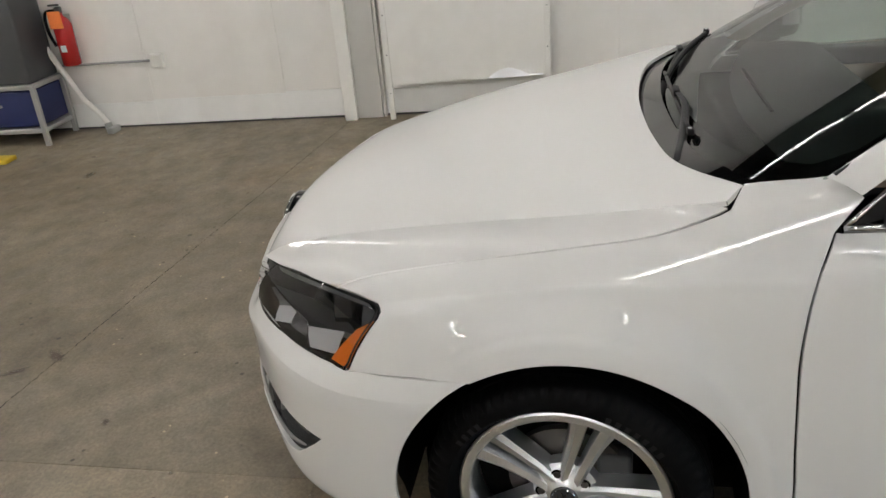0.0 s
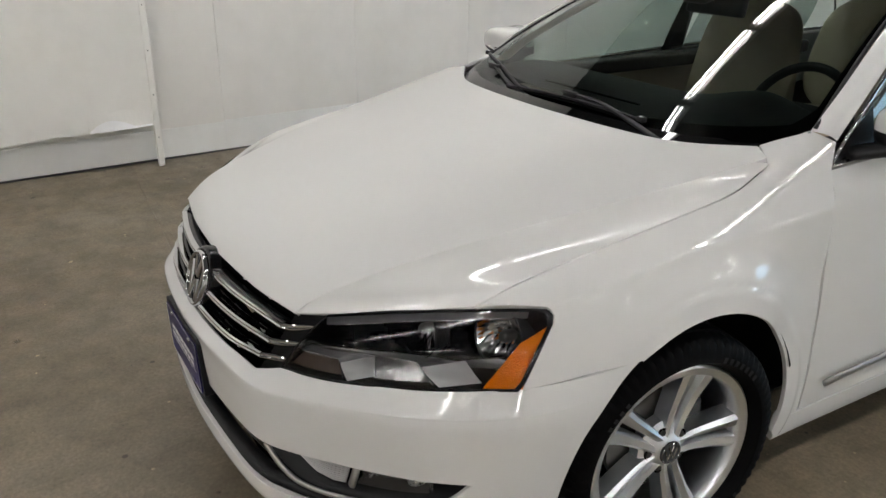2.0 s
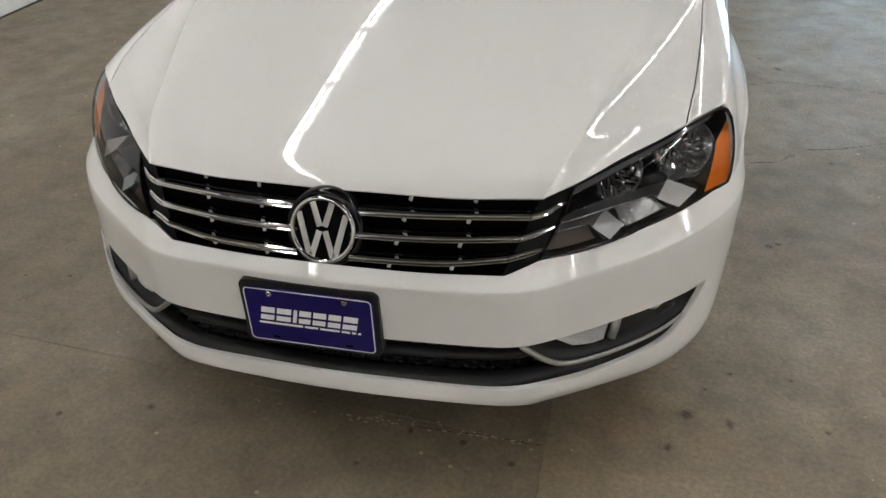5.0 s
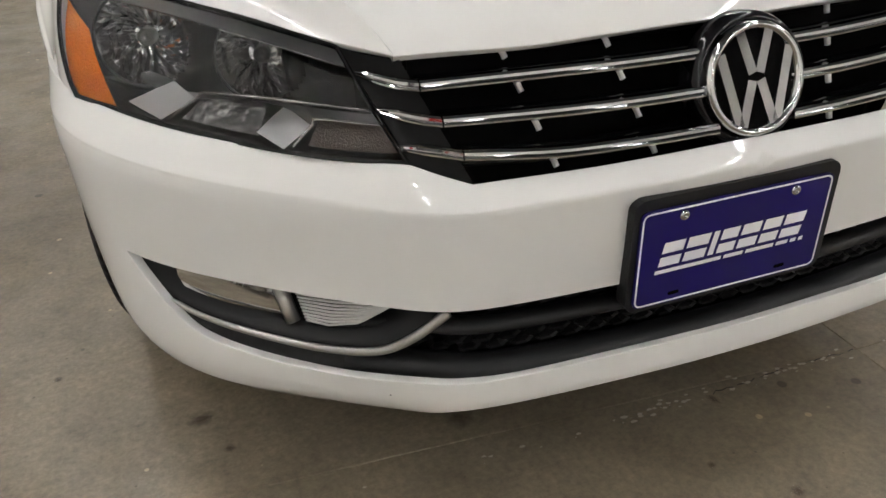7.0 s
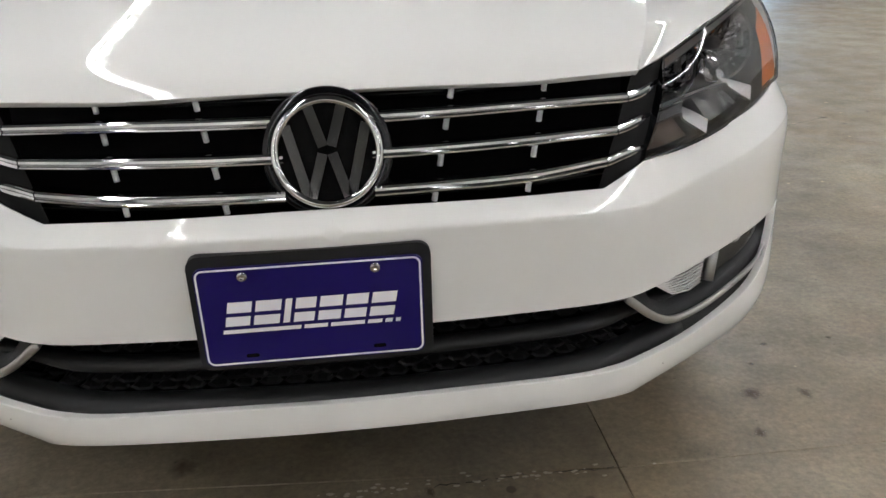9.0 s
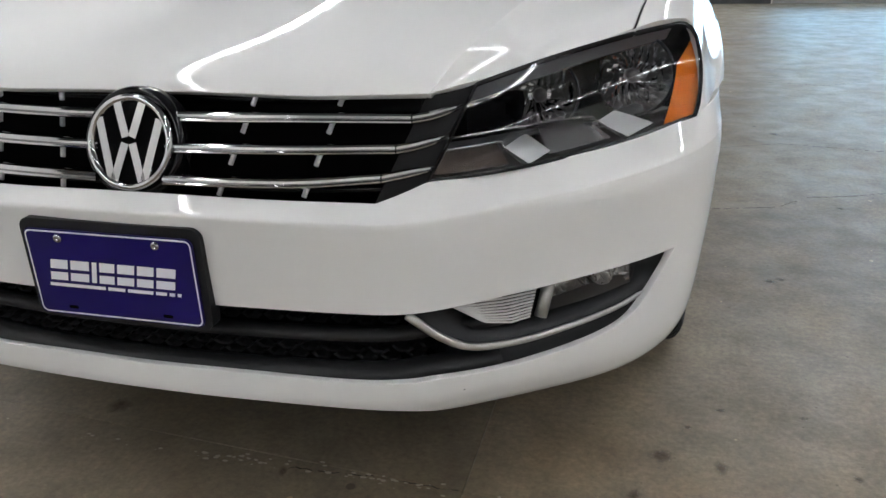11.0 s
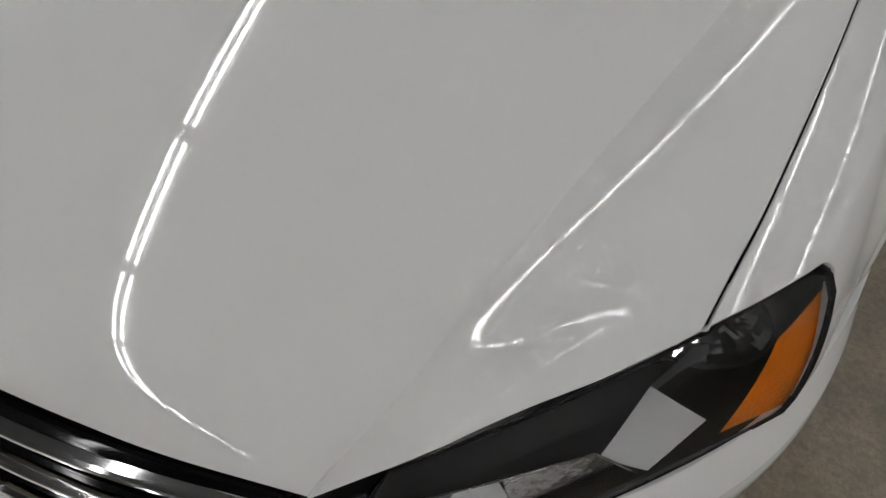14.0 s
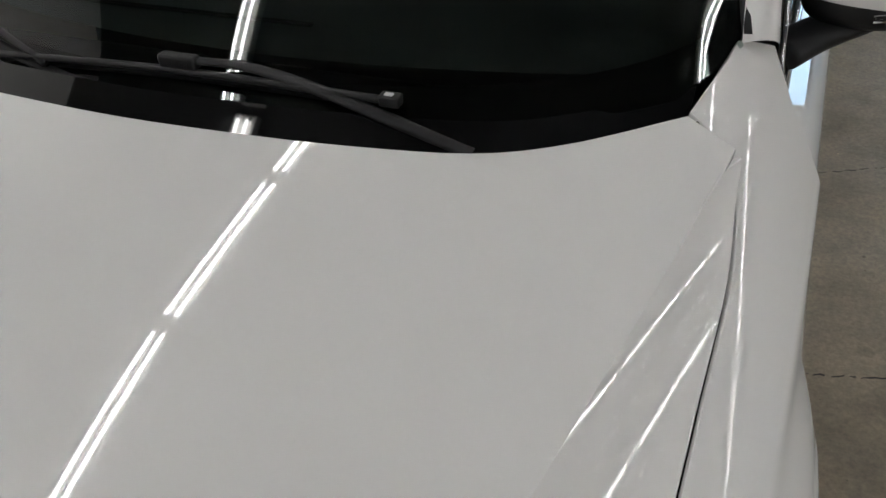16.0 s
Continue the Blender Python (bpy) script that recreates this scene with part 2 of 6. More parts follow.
M_END = plain("grained_black", (0.004, 0.004, 0.0042), 0.35, bump=0.1, scale=800.0, spec=0.12)
M_LEDGE = plain("grey_ledge", (0.19, 0.19, 0.195), 0.3, 0.8, vary=0.05)
M_SHELF = plain("lamp_shelf", (0.028, 0.028, 0.03), 0.22, vary=0.05)
M_FACET = plain("faceted_reflector", (0.42, 0.42, 0.425), 0.18, 0.9, bump=1.0, scale=70.0, vary=0.2)
M_COL = wallpaint("column_paint", (0.6, 0.59, 0.56))

# ---- geometry helpers ----
def mesh_of(name, verts, faces, normals=None, smooth=True):
    me = bpy.data.meshes.new(name)
    me.from_pydata([tuple(map(float, v)) for v in verts], [], [tuple(map(int, f)) for f in faces])
    me.update()
    if smooth:
        me.polygons.foreach_set("use_smooth", [True] * len(me.polygons))
    if normals is not None:
        me.normals_split_custom_set_from_vertices([tuple(map(float, q)) for q in normals])
    return me


def part(name, data, material, parent=None, label="", kind=""):
    """Links a mesh, or a bmesh, as one object under its thing."""
    if isinstance(data, bmesh.types.BMesh):
        me = bpy.data.meshes.new(name)
        data.to_mesh(me)
        data.free()
        data = me
    if not data.materials:
        data.materials.append(material)
    ob = new(name, data)
    if parent is not None:
        ob.parent = parent
    return tagged(ob, label=label, kind=kind)


def thing(name, label, category, group="", at=(0, 0, 0), kind=""):
    ob = new(name)
    ob.location = at
    ob.empty_display_size = 0.1
    return tagged(ob, label, category, group, kind)


def box(bm, x0, x1, y0, y1, z0, z1, m=None):
    vs = [bm.verts.new((x, y, z)) for x in (x0, x1) for y in (y0, y1) for z in (z0, z1)]
    if m is not None:
        for v in vs:
            v.co = m @ v.co
    for f in ((0, 1, 3, 2), (4, 6, 7, 5), (0, 4, 5, 1), (2, 3, 7, 6), (0, 2, 6, 4), (1, 5, 7, 3)):
        bm.faces.new([vs[i] for i in f])
    return vs


def block(x0, x1, y0, y1, z0, z1, bevel=0.0, m=None, seg=2):
    bm = bmesh.new()
    box(bm, x0, x1, y0, y1, z0, z1, m)
    if bevel:
        bmesh.ops.bevel(bm, geom=bm.edges[:], offset=bevel, segments=seg, affect="EDGES", profile=0.6)
        for f in bm.faces:
            f.smooth = seg > 1
    return bm


def spline(P, n=8, sym=False):
    """Catmull-Rom curve through P; sym: mirrored past its first point in x."""
    P = np.array(P, float)
    first = P[1] * ([-1, 1, 1][: P.shape[1]]) if sym else 2 * P[0] - P[1]
    Q = np.vstack([first, P, 2 * P[-1] - P[-2]])
    out = []
    for i in range(len(P) - 1):
        a, b, c, d = Q[i : i + 4]
        for t in np.linspace(0, 1, n, endpoint=False):
            out.append(0.5 * (2 * b + (c - a) * t + (2 * a - 5 * b + 4 * c - d) * t * t + (-a + 3 * b - 3 * c + d) * t**3))
    out.append(P[-1])
    return np.array(out)


def resample(P, step):
    P = np.array(P, float)
    s = np.r_[0, np.cumsum(np.linalg.norm(np.diff(P, axis=0), axis=1))]
    n = max(2, int(round(s[-1] / step)) + 1)
    t = np.linspace(0, s[-1], n)
    return np.stack([np.interp(t, s, P[:, k]) for k in range(P.shape[1])], 1)


def cubic(P, n):
    """Natural cubic spline through P, n samples a span."""
    P = np.array(P, float)
    m = len(P)
    L = np.diag(np.full(m, 4.0)) + np.diag(np.ones(m - 1), 1) + np.diag(np.ones(m - 1), -1)
    L[0, 0] = L[-1, -1] = 2.0
    D = np.linalg.solve(L, np.vstack([[3 * (P[1] - P[0])], 3 * (P[2:] - P[:-2]), [3 * (P[-1] - P[-2])]]))
    t = np.linspace(0, m - 1, (m - 1) * n + 1)
    i = np.minimum(t.astype(int), m - 2)
    f = (t - i)[:, None]
    return P[i] * (1 + 2 * f) * (1 - f) ** 2 + D[i] * f * (1 - f) ** 2 + P[i + 1] * f * f * (3 - 2 * f) + D[i + 1] * f * f * (f - 1)


class Skin:
    """A smooth surface over a cage of control points, cage[i][j] = (x, y, z). out: the side that is outside."""

    def __init__(self, cage, sym=False, flip=1.0, fine=(1, 1)):
        C = np.array(cage, float)
        self.fine, self.nu, self.nv, self.flip = fine, len(C) - 1, len(C[0]) - 1, flip
        if fine[0] > 1:      # an even curve through the cage, sampled closely
            if sym:
                C = np.concatenate([C[3:0:-1] * [-1, 1, 1], C])
            C = cubic(C.reshape(len(C), -1), fine[0]).reshape(-1, C.shape[1], 3)[3 * fine[0] * sym :]
        if fine[1] > 1:
            C = np.stack([cubic(row, fine[1]) for row in C])
        first = C[1] * [-1, 1, 1] if sym else 2 * C[0] - C[1]
        C = np.concatenate([first[None], C, (2 * C[-1] - C[-2])[None]])
        self.C = np.concatenate([(2 * C[:, 0] - C[:, 1])[:, None], C, (2 * C[:, -1] - C[:, -2])[:, None]], 1)
        self.mu, self.mv = self.C.shape[0] - 3, self.C.shape[1] - 3

    def _w(self, t, n):
        i = np.clip(np.floor(t).astype(int), 0, n - 1)
        f = t - i
        return i, np.stack([-f + 2 * f**2 - f**3, 2 - 5 * f**2 + 3 * f**3, f + 4 * f**2 - 3 * f**3, -(f**2) + f**3], -1) * 0.5

    def at(self, u, v):
        u, v = np.atleast_1d(np.asarray(u, float)), np.atleast_1d(np.asarray(v, float))
        i, a = self._w(u * self.fine[0], self.mu)
        j, b = self._w(v * self.fine[1], self.mv)
        r = 0
        for p in range(4):
            for q in range(4):
                r = r + (a[:, p] * b[:, q])[:, None] * self.C[i + p, j + q]
        return r

    def normal(self, u, v, h=0.02):
        u, v = np.atleast_1d(np.asarray(u, float)), np.atleast_1d(np.asarray(v, float))
        n = np.cross(self.at(u + h, v) - self.at(u - h, v), self.at(u, v + h) - self.at(u, v - h)) * self.flip
        return n / (np.linalg.norm(n, axis=1)[:, None] + 1e-12)

    def uv(self, pts):
        """The nearest place on the surface for each point."""
        gu, gv = np.meshgrid(np.linspace(0, self.nu, 12 * self.nu + 1), np.linspace(0, self.nv, 12 * self.nv + 1), indexing="ij")
        gu, gv = gu.ravel(), gv.ravel()
        G = self.at(gu, gv)
        pts = np.atleast_2d(pts)
        k = np.array([((G - p) ** 2).sum(1).argmin() for p in pts])
        u, v = gu[k].copy(), gv[k].copy()
        for _ in range(6):
            h = 0.01
            S = self.at(u, v)
            du, dv = (self.at(u + h, v) - S) / h, (self.at(u, v + h) - S) / h
            d = pts - S
            a, b, c = (du * du).sum(1), (du * dv).sum(1), (dv * dv).sum(1)
            e, f = (du * d).sum(1), (dv * d).sum(1)
            det = a * c - b * b + 1e-12
            u = u + np.clip((c * e - b * f) / det, -0.4, 0.4)
            v = v + np.clip((a * f - b * e) / det, -0.4, 0.4)
        return np.stack([u, v], 1)


def trimmed(skin, outline, step=0.02, lip=0.01, depth=0.0, edge=0.012, closed_at_center=False, push=None):
    """The piece of a skin inside an outline of points near it: vertices, normals, faces. lip: how far its rim turns in.
    depth: sunk below the skin. push: a function of points that gives an offset along the normal."""
    from mathutils.geometry import delaunay_2d_cdt

    pts = []
    outline = [np.array(o, float) for o in outline]
    for a, b in zip(outline, outline[1:] + outline[:1]):
        seg = resample([a, b], edge) if np.linalg.norm(b - a) > edge * 1.5 else np.array([a, b])
        pts.extend(seg[:-1])
    uv = skin.uv(np.array(pts))
    su = np.linalg.norm(skin.at(uv[:, 0] + 0.05, uv[:, 1]) - skin.at(uv[:, 0] - 0.05, uv[:, 1]), axis=1).mean() / 0.1
    sv = np.linalg.norm(skin.at(uv[:, 0], uv[:, 1] + 0.05) - skin.at(uv[:, 0], uv[:, 1] - 0.05), axis=1).mean() / 0.1
    q = uv * [su, sv]
    lo, hi = q.min(0), q.max(0)
    nb = len(q)
    gx, gy = np.meshgrid(np.arange(lo[0] + step / 2, hi[0], step), np.arange(lo[1] + step / 2, hi[1], step))
    grid = np.stack([gx.ravel(), gy.ravel()], 1)
    inside = np.zeros(len(grid), bool)
    x, y = grid[:, 0], grid[:, 1]
    for i in range(nb):
        (x0, y0), (x1, y1) = q[i], q[(i + 1) % nb]
        hitc = ((y0 > y) != (y1 > y)) & (x < (x1 - x0) * (y - y0) / (y1 - y0 + 1e-15) + x0)
        inside ^= hitc
    dmin = np.array([((q - g) ** 2).sum(1).min() for g in grid]) if len(grid) else np.zeros(0)
    grid = grid[inside & (dmin > (step * 0.45) ** 2)]
    allp = np.vstack([q, grid])
    r = delaunay_2d_cdt([Vector(p) for p in allp], [], [list(range(nb))], 1, 1e-7)
    vc = np.array([(p.x, p.y) for p in r[0]])
    faces = [list(f) for f in r[2]]
    uv2 = vc / [su, sv]
    N = skin.normal(uv2[:, 0], uv2[:, 1])
    V = skin.at(uv2[:, 0], uv2[:, 1])
    if push is not None:
        h = 1e-3
        d0 = push(V)
        g = np.stack([(push(V + e) - d0) / h for e in np.eye(3) * h], 1)
        g -= (g * N).sum(1)[:, None] * N
        V = V + N * d0[:, None]
        N = N - g
        N /= np.linalg.norm(N, axis=1)[:, None]
    V = V - N * depth
    # face direction
    if faces:
        f = faces[len(faces) // 2]
        if np.dot(np.cross(V[f[1]] - V[f[0]], V[f[2]] - V[f[0]]), N[f[0]]) < 0:
            faces = [g[::-1] for g in faces]
    if lip:
        count = {}
        for g in faces:
            for a, b in zip(g, g[1:] + g[:1]):
                count[(a, b)] = count.get((a, b), 0) + 1
        rim = [(a, b) for a, b in count if (b, a) not in count]
        vs, ns, fs, seen = list(V), list(N), list(faces), {}
        for a, b in rim:
            if closed_at_center and abs(V[a][0]) < 2e-3 and abs(V[b][0]) < 2e-3:
                continue
            e = V[b] - V[a]
            side = np.cross(e, N[a])
            side = side / (np.linalg.norm(side) + 1e-12)
            k = len(vs)
            for w in (a, b):
                vs.append(V[w] + side * 0.0)
                vs.append(V[w] + side * 0.0015 - N[w] * 0.002)
                vs.append(V[w] + side * 0.001 - N[w] * lip)
                ns += [N[w] * 0.75 + side * 0.65, side, side]
            fs += [[k + 3, k, k + 1, k + 4], [k + 4, k + 1, k + 2, k + 5]]
        V, N, faces = np.array(vs), np.array(ns), fs
    return V, N, faces


def both_sides(V, N, F):
    """A half and its mirror image as one mesh."""
    k = len(V)
    return np.vstack([V, V * [-1, 1, 1]]), np.vstack([N, N * [-1, 1, 1]]), list(F) + [[i + k for i in f][::-1] for f in F]


def pair(name, vnf, material, parent, label=""):
    """A part on the car's left and its mirror image on the right."""
    V, N, F = vnf
    a = part(name, mesh_of(name, V, F, N), material, parent, label)
    b = part(name, mesh_of(name, V * [-1, 1, 1], [f[::-1] for f in F], None if N is None else N * [-1, 1, 1]), material, parent, label)
    return a, b


def tube_along(P, r, n=8, flat=1.0, up=None, caps=True, taper=None):
    """Vertices and faces of a bar along points P, of half-width r; flat squeezes it along up."""
    P = np.array(P, float)
    T = np.gradient(P, axis=0)
    T /= np.linalg.norm(T, axis=1)[:, None] + 1e-12
    up = np.array(up if up is not None else (0, 0, 1.0), float)
    S = np.cross(T, up)
    S /= np.linalg.norm(S, axis=1)[:, None] + 1e-12
    U = np.cross(S, T)
    a = np.linspace(0, 2 * np.pi, n, endpoint=False)
    k = np.ones(len(P)) if taper is None else np.array(taper, float)
    V = (P[:, None] + k[:, None, None] * r * (np.cos(a)[None, :, None] * S[:, None] + flat * np.sin(a)[None, :, None] * U[:, None])).reshape(-1, 3)
    F = [[i * n + j, i * n + (j + 1) % n, (i + 1) * n + (j + 1) % n, (i + 1) * n + j] for i in range(len(P) - 1) for j in range(n)]
    if caps:
        F += [list(range(n))[::-1], [(len(P) - 1) * n + j for j in range(n)]]
    return V, F


def revolve(profile, n=48, axis="x", center=(0, 0, 0)):
    """A turned body: profile of (distance along the axis, radius)."""
    V, F = [], []
    a = np.linspace(0, 2 * np.pi, n, endpoint=False)
    for d, r in profile:
        for t in a:
            p = (d, r * np.cos(t), r * np.sin(t)) if axis == "x" else ((r * np.cos(t), r * np.sin(t), d) if axis == "z" else (r * np.sin(t), d, r * np.cos(t)))
            V.append(np.array(p) + center)
    for i in range(len(profile) - 1):
        for j in range(n):
            F.append([i * n + j, i * n + (j + 1) % n, (i + 1) * n + (j + 1) % n, (i + 1) * n + j])
    return np.array(V), F


def _even(P, n):
    s = np.r_[0, np.cumsum(np.linalg.norm(np.diff(P, axis=0), axis=1))]
    t = np.linspace(0, s[-1], n)
    return np.stack([np.interp(t, s, P[:, k]) for k in range(P.shape[1])], 1)


def strip_faces(A, B):
    """A band of quads between two rows of points."""
    n = len(A)
    return np.vstack([A, B]), [[i, i + 1, n + i + 1, n + i] for i in range(n - 1)]


def shade_auto(me, angle=35):
    me.set_sharp_from_angle(angle=radians(angle))
    return me

# ---- the hall ----
WX, EX, SY, NY = -4.4, 11.0, -14.0, 11.6
WEST = pose(-3.685, 0, 0, 0, 0, 3.03)     # the west wall's face: x stands off it, y runs along it
floor = tagged(part("floor", block(WX - 0.2, EX + 0.2, SY - 0.2, NY + 0.2, -0.2, -0.006), M_CONC), "old stained concrete floor with saw-cut joints", "floor", kind="structure")
def slab(x0, x1, y0, y1, skew0=0.0, skew1=0.0):
    g = 0.0007
    me = block(x0 + g, x1 - g, y0 + g, y1 - g, -0.03, 0.0, 0.001, seg=1)
    for v in me.vertices if isinstance(me, bpy.types.Mesh) else me.verts:
        k = (x1 - v.co.x) / (x1 - x0)
        v.co.y += k * (skew0 + (skew1 - skew0) * (v.co.y - y0) / (y1 - y0))
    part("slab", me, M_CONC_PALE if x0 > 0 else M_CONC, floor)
JOINTS = [(SY, 0), (-9.6, 0), (-5.2, 0), (-1.172, 0.40), (0.193, 0.36), (4.6, 0), (NY, 0)]     # and how far each runs on at the west wall
for (y0, k0), (y1, k1) in zip(JOINTS, JOINTS[1:]):
    for x0, x1 in ((WX, 0.49), (0.49, 4.4), (4.4, 8.3), (8.3, EX)):
        slab(x0, x1, y0, y1, *((k0, k1) if x0 == WX else ()))

# stains, cracks and crumbled joints of the floor
random.seed(7)
disc = mesh_of("stain", [(math.cos(a) * 1.1, math.sin(a) * 1.1, 0) for a in np.linspace(0, 2 * math.pi, 24, endpoint=False)], [list(range(24))])
for k, (x, y, r, q) in enumerate(((-0.807, 0.501, 0.05, 0.7), (-0.342, 0.315, 0.055, 0.8), (-0.763, 0.40, 0.02, 1), (0.116, -0.071, 0.022, 1), (0.021, 0.033, 0.014, 1), (0.851, 0.39, 0.045, 0.8), (0.965, 0.375, 0.04, 0.6), (1.16, 1.34, 0.035, 0.8), (1.143, 0.591, 0.014, 1), (0.906, 0.505, 0.014, 1), (1.49, 2.097, 0.022, 1), (0.128, 0.175, 0.03, 0.5), (-0.618, 0.111, 0.03, 0.8), (0.803, 0.255, 0.03, 0.7), (-2.695, 0.872, 0.03, 0.6), (-3.39, 0.918, 0.05, 0.3), (-3.23, 0.65, 0.05, 0.3), (-2.36, -2.39, 0.12, 0.5), (-2.75, -2.6, 0.06, 0.4), (-3.17, 0.97, 0.05, 0.4), (-0.143, -1.147, 0.13, 0.35), (-0.02, -1.26, 0.11, 0.3), (0.261, -0.677, 0.04, 0.6), (-0.45, -1.9, 0.07, 0.5), (1.19, 1.36, 0.03, 0.7), (-1.32, 0.97, 0.035, 0.6), (-1.27, 0.66, 0.02, 0.8), (-1.08, 0.746, 0.016, 1), (1.149, 0.592, 0.014, 1), (0.977, 0.586, 0.02, 0.7), (1.215, 0.396, 0.02, 0.8), (-1.3, -0.4, 0.04, 0.7), (1.9, 1.1, 0.05, 0.6), (1.4, 3.3, 0.06, 0.5), (2.3, 2.6, 0.05, 0.7), (-0.2, -0.55, 0.02, 1), (0.5, -0.3, 0.018, 1))):
    ob = part("stain", disc, M_STAIN, floor)
    ob.matrix_world = Matrix.Translation((x, y, 0.0008)) @ Matrix.Rotation(k * 1.3, 4, "Z") @ Matrix.Diagonal((r, r * q, 1, 1))
def crack(P, w=0.002):
    """A thin broken line in the floor, wandering and of uneven width."""
    P = resample(P, 0.012)
    P = P + np.array([(random.uniform(-1, 1) * 0.004, random.uniform(-1, 1) * 0.004, 0) for _ in P])
    ww = [w * random.uniform(0.25, 1.4) for _ in P]
    V, F = strip_faces(P + [[0.3 * a, a, 0] for a in ww], P - [[0.3 * a, a, 0] for a in ww])
    part("crack", mesh_of("crack", V, [f for f in F if random.random() < 0.75]), M_CRACK, floor)
Z = 0.0009
crack([(0.95, 2.0, Z), (1.03, 2.01, Z), (1.26, 2.07, Z), (1.4, 2.22, Z), (1.55, 2.26, Z), (1.7, 2.33, Z), (2.3, 2.6, Z)], 0.0032)
crack([(0.98, 4.6, Z), (1.5, 4.9, Z), (1.9, 4.8, Z), (2.6, 5.3, Z)], 0.004)
crack([(0.95, 2.9, Z), (1.4, 3.1, Z), (1.9, 3.0, Z), (2.6, 3.4, Z)], 0.0025)
crack([(-3.5, -0.845, Z), (-1.5, -1.01, Z), (0.45, -1.17, Z)], 0.0022)
crack([(0.1, 0.187, Z), (0.3, 0.2, Z), (0.49, 0.193, Z)], 0.0014)
chips = bmesh.new()
for k in range(70):
    x = random.choice((random.uniform(-0.6, 0.55), random.gauss(0.28, 0.12), random.gauss(0.02, 0.05)))
    y, r, a0 = 0.193 + random.gauss(0, 0.008), random.uniform(0.001, 0.005), random.uniform(0, 6)
    vs = [chips.verts.new((x + r * 1.8 * random.uniform(0.5, 1) * math.cos(a0 + i * 1.05), y + r * random.uniform(0.5, 1) * math.sin(a0 + i * 1.05), 0.0012 + 0.0001 * (k % 5))) for i in range(6)]
    chips.faces.new(vs)
part("joint_chips", chips, M_CHIP, floor, kind="stuff")

wall_west = tagged(part("wall_west", block(-0.2, 0.0, SY, NY + 0.6, 0, CEIL), M_WALL), "white painted wall of sheeting with faint vertical seams", "wall", kind="structure")
wall_west.matrix_world = WEST
# sheets on the wall: a scuffed lower course, upper sheets over it, with fine seams
ys = [SY, -11.4, -9.2, -7.0, -5.8, -4.7, -3.6, -2.49, -1.38, -0.85, -0.3, 1.2, 2.3, 3.38, 4.5, 5.6, 6.7, 7.8, 8.9, 10.0, NY + 0.5]
for k, (y0, y1) in enumerate(zip(ys, ys[1:])):
    part("sheet", block(0, 0.010, y0 + 0.001, y1 - 0.001, 0.205 + 0.012 * (k % 3), 2.9, 0.0015, seg=1), M_WALL, wall_west)
    part("sheet", block(0, 0.010, y0 + 0.001, y1 - 0.001, 2.905, CEIL, 0.0015, seg=1), M_WALL, wall_west)
    part("sheet", block(0, 0.012, y0, y1, 0.013, 0.204 + 0.012 * (k % 3), 0.0015, seg=1), M_BAND, wall_west)
base = tagged(part("baseboard", block(0, 0.016, SY, NY + 0.5, 0.0, 0.012, 0.002, seg=1), M_DARK, None), "thin dark dirty strip along the wall foot", "baseboard", kind="structure")
base.matrix_world = WEST
for y, w in ((-1.51, 0.02), (1.63, 0.022), (-1.95, 0.014), (-2.2, 0.012), (-0.98, 0.01), (2.6, 0.012)):     # tufts of dirt caught at the foot
    bm = bmesh.new()
    for k in range(14):
        a, r = random.uniform(0, 6.3), w * random.uniform(0.3, 1)
        box(bm, -0.003, 0.003, -0.002, 0.002, 0, random.uniform(0.3, 1.4) * w, Matrix.Translation((0.018 + abs(math.sin(a)) * r * 0.5, y + math.cos(a) * r, 0.002)) @ Matrix.Rotation(random.uniform(-0.8, 0.8), 4, "X"))
    part("dirt", bm, M_DARK, base)
tagged(part("wall_south", block(WX - 0.2, EX + 0.2, SY - 0.2, SY, 0, CEIL), M_WALL), "plain white wall", "wall", kind="structure")
tagged(part("wall_east", block(EX, EX + 0.2, SY - 0.2, NY + 0.2, 0, CEIL), M_WALL), "plain white wall", "wall", kind="structure")
tagged(part("ceiling", block(WX - 0.2, EX + 0.2, SY - 0.2, NY + 0.2, CEIL, CEIL + 0.15), M_CEIL), "pale ceiling over the hall", "ceiling", kind="structure")
# north wall with a glazed overhead door
DX0, DX1, DZ = 2.32, 6.6, 2.5
wall_north = thing("wall_north", "pale wall with the glazed overhead door", "wall", kind="structure")
part("wall_panel", block(WX, DX0, NY, NY + 0.2, 0, CEIL), M_WALL, wall_north)
part("wall_panel", block(DX1, EX, NY, NY + 0.2, 0, CEIL), M_WALL, wall_north)
part("wall_panel", block(DX0, DX1, NY, NY + 0.2, DZ, CEIL), M_WALL, wall_north)
tagged(part("trim", block(0.6, DX0 - 0.02, NY - 0.03, NY - 0.002, 0, 0.09, 0.004, seg=1), M_DARK), "dark base strip of the wall", "trim", kind="structure")
door = thing("overhead_door", "grey sectional overhead door with clear glazed panels", "garage door")
part("bottom_panel", block(DX0, DX1, NY + 0.04, NY + 0.09, 0.0, 0.42, 0.006, seg=1), M_GREY, door)
for i in range(5):
    x = DX0 + (DX1 - DX0) * i / 4
    part("stile", block(x - 0.04, x + 0.04, NY + 0.04, NY + 0.09, 0.425, DZ, 0.005, seg=1), M_GREY, door)
for k in range(5):
    z = 0.42 + (DZ - 0.42) * k / 4
    part("rail", block(DX0 + 0.045, DX1 - 0.045, NY + 0.035, NY + 0.085, z - 0.03 + 0.035 * (k == 0), z + 0.03, 0.005, seg=1), M_GREY, door)
pane = part("glazing", block(DX0, DX1, NY + 0.062, NY + 0.066, 0.43, DZ), clear("door_glass", (0.9, 0.93, 0.92)), door)
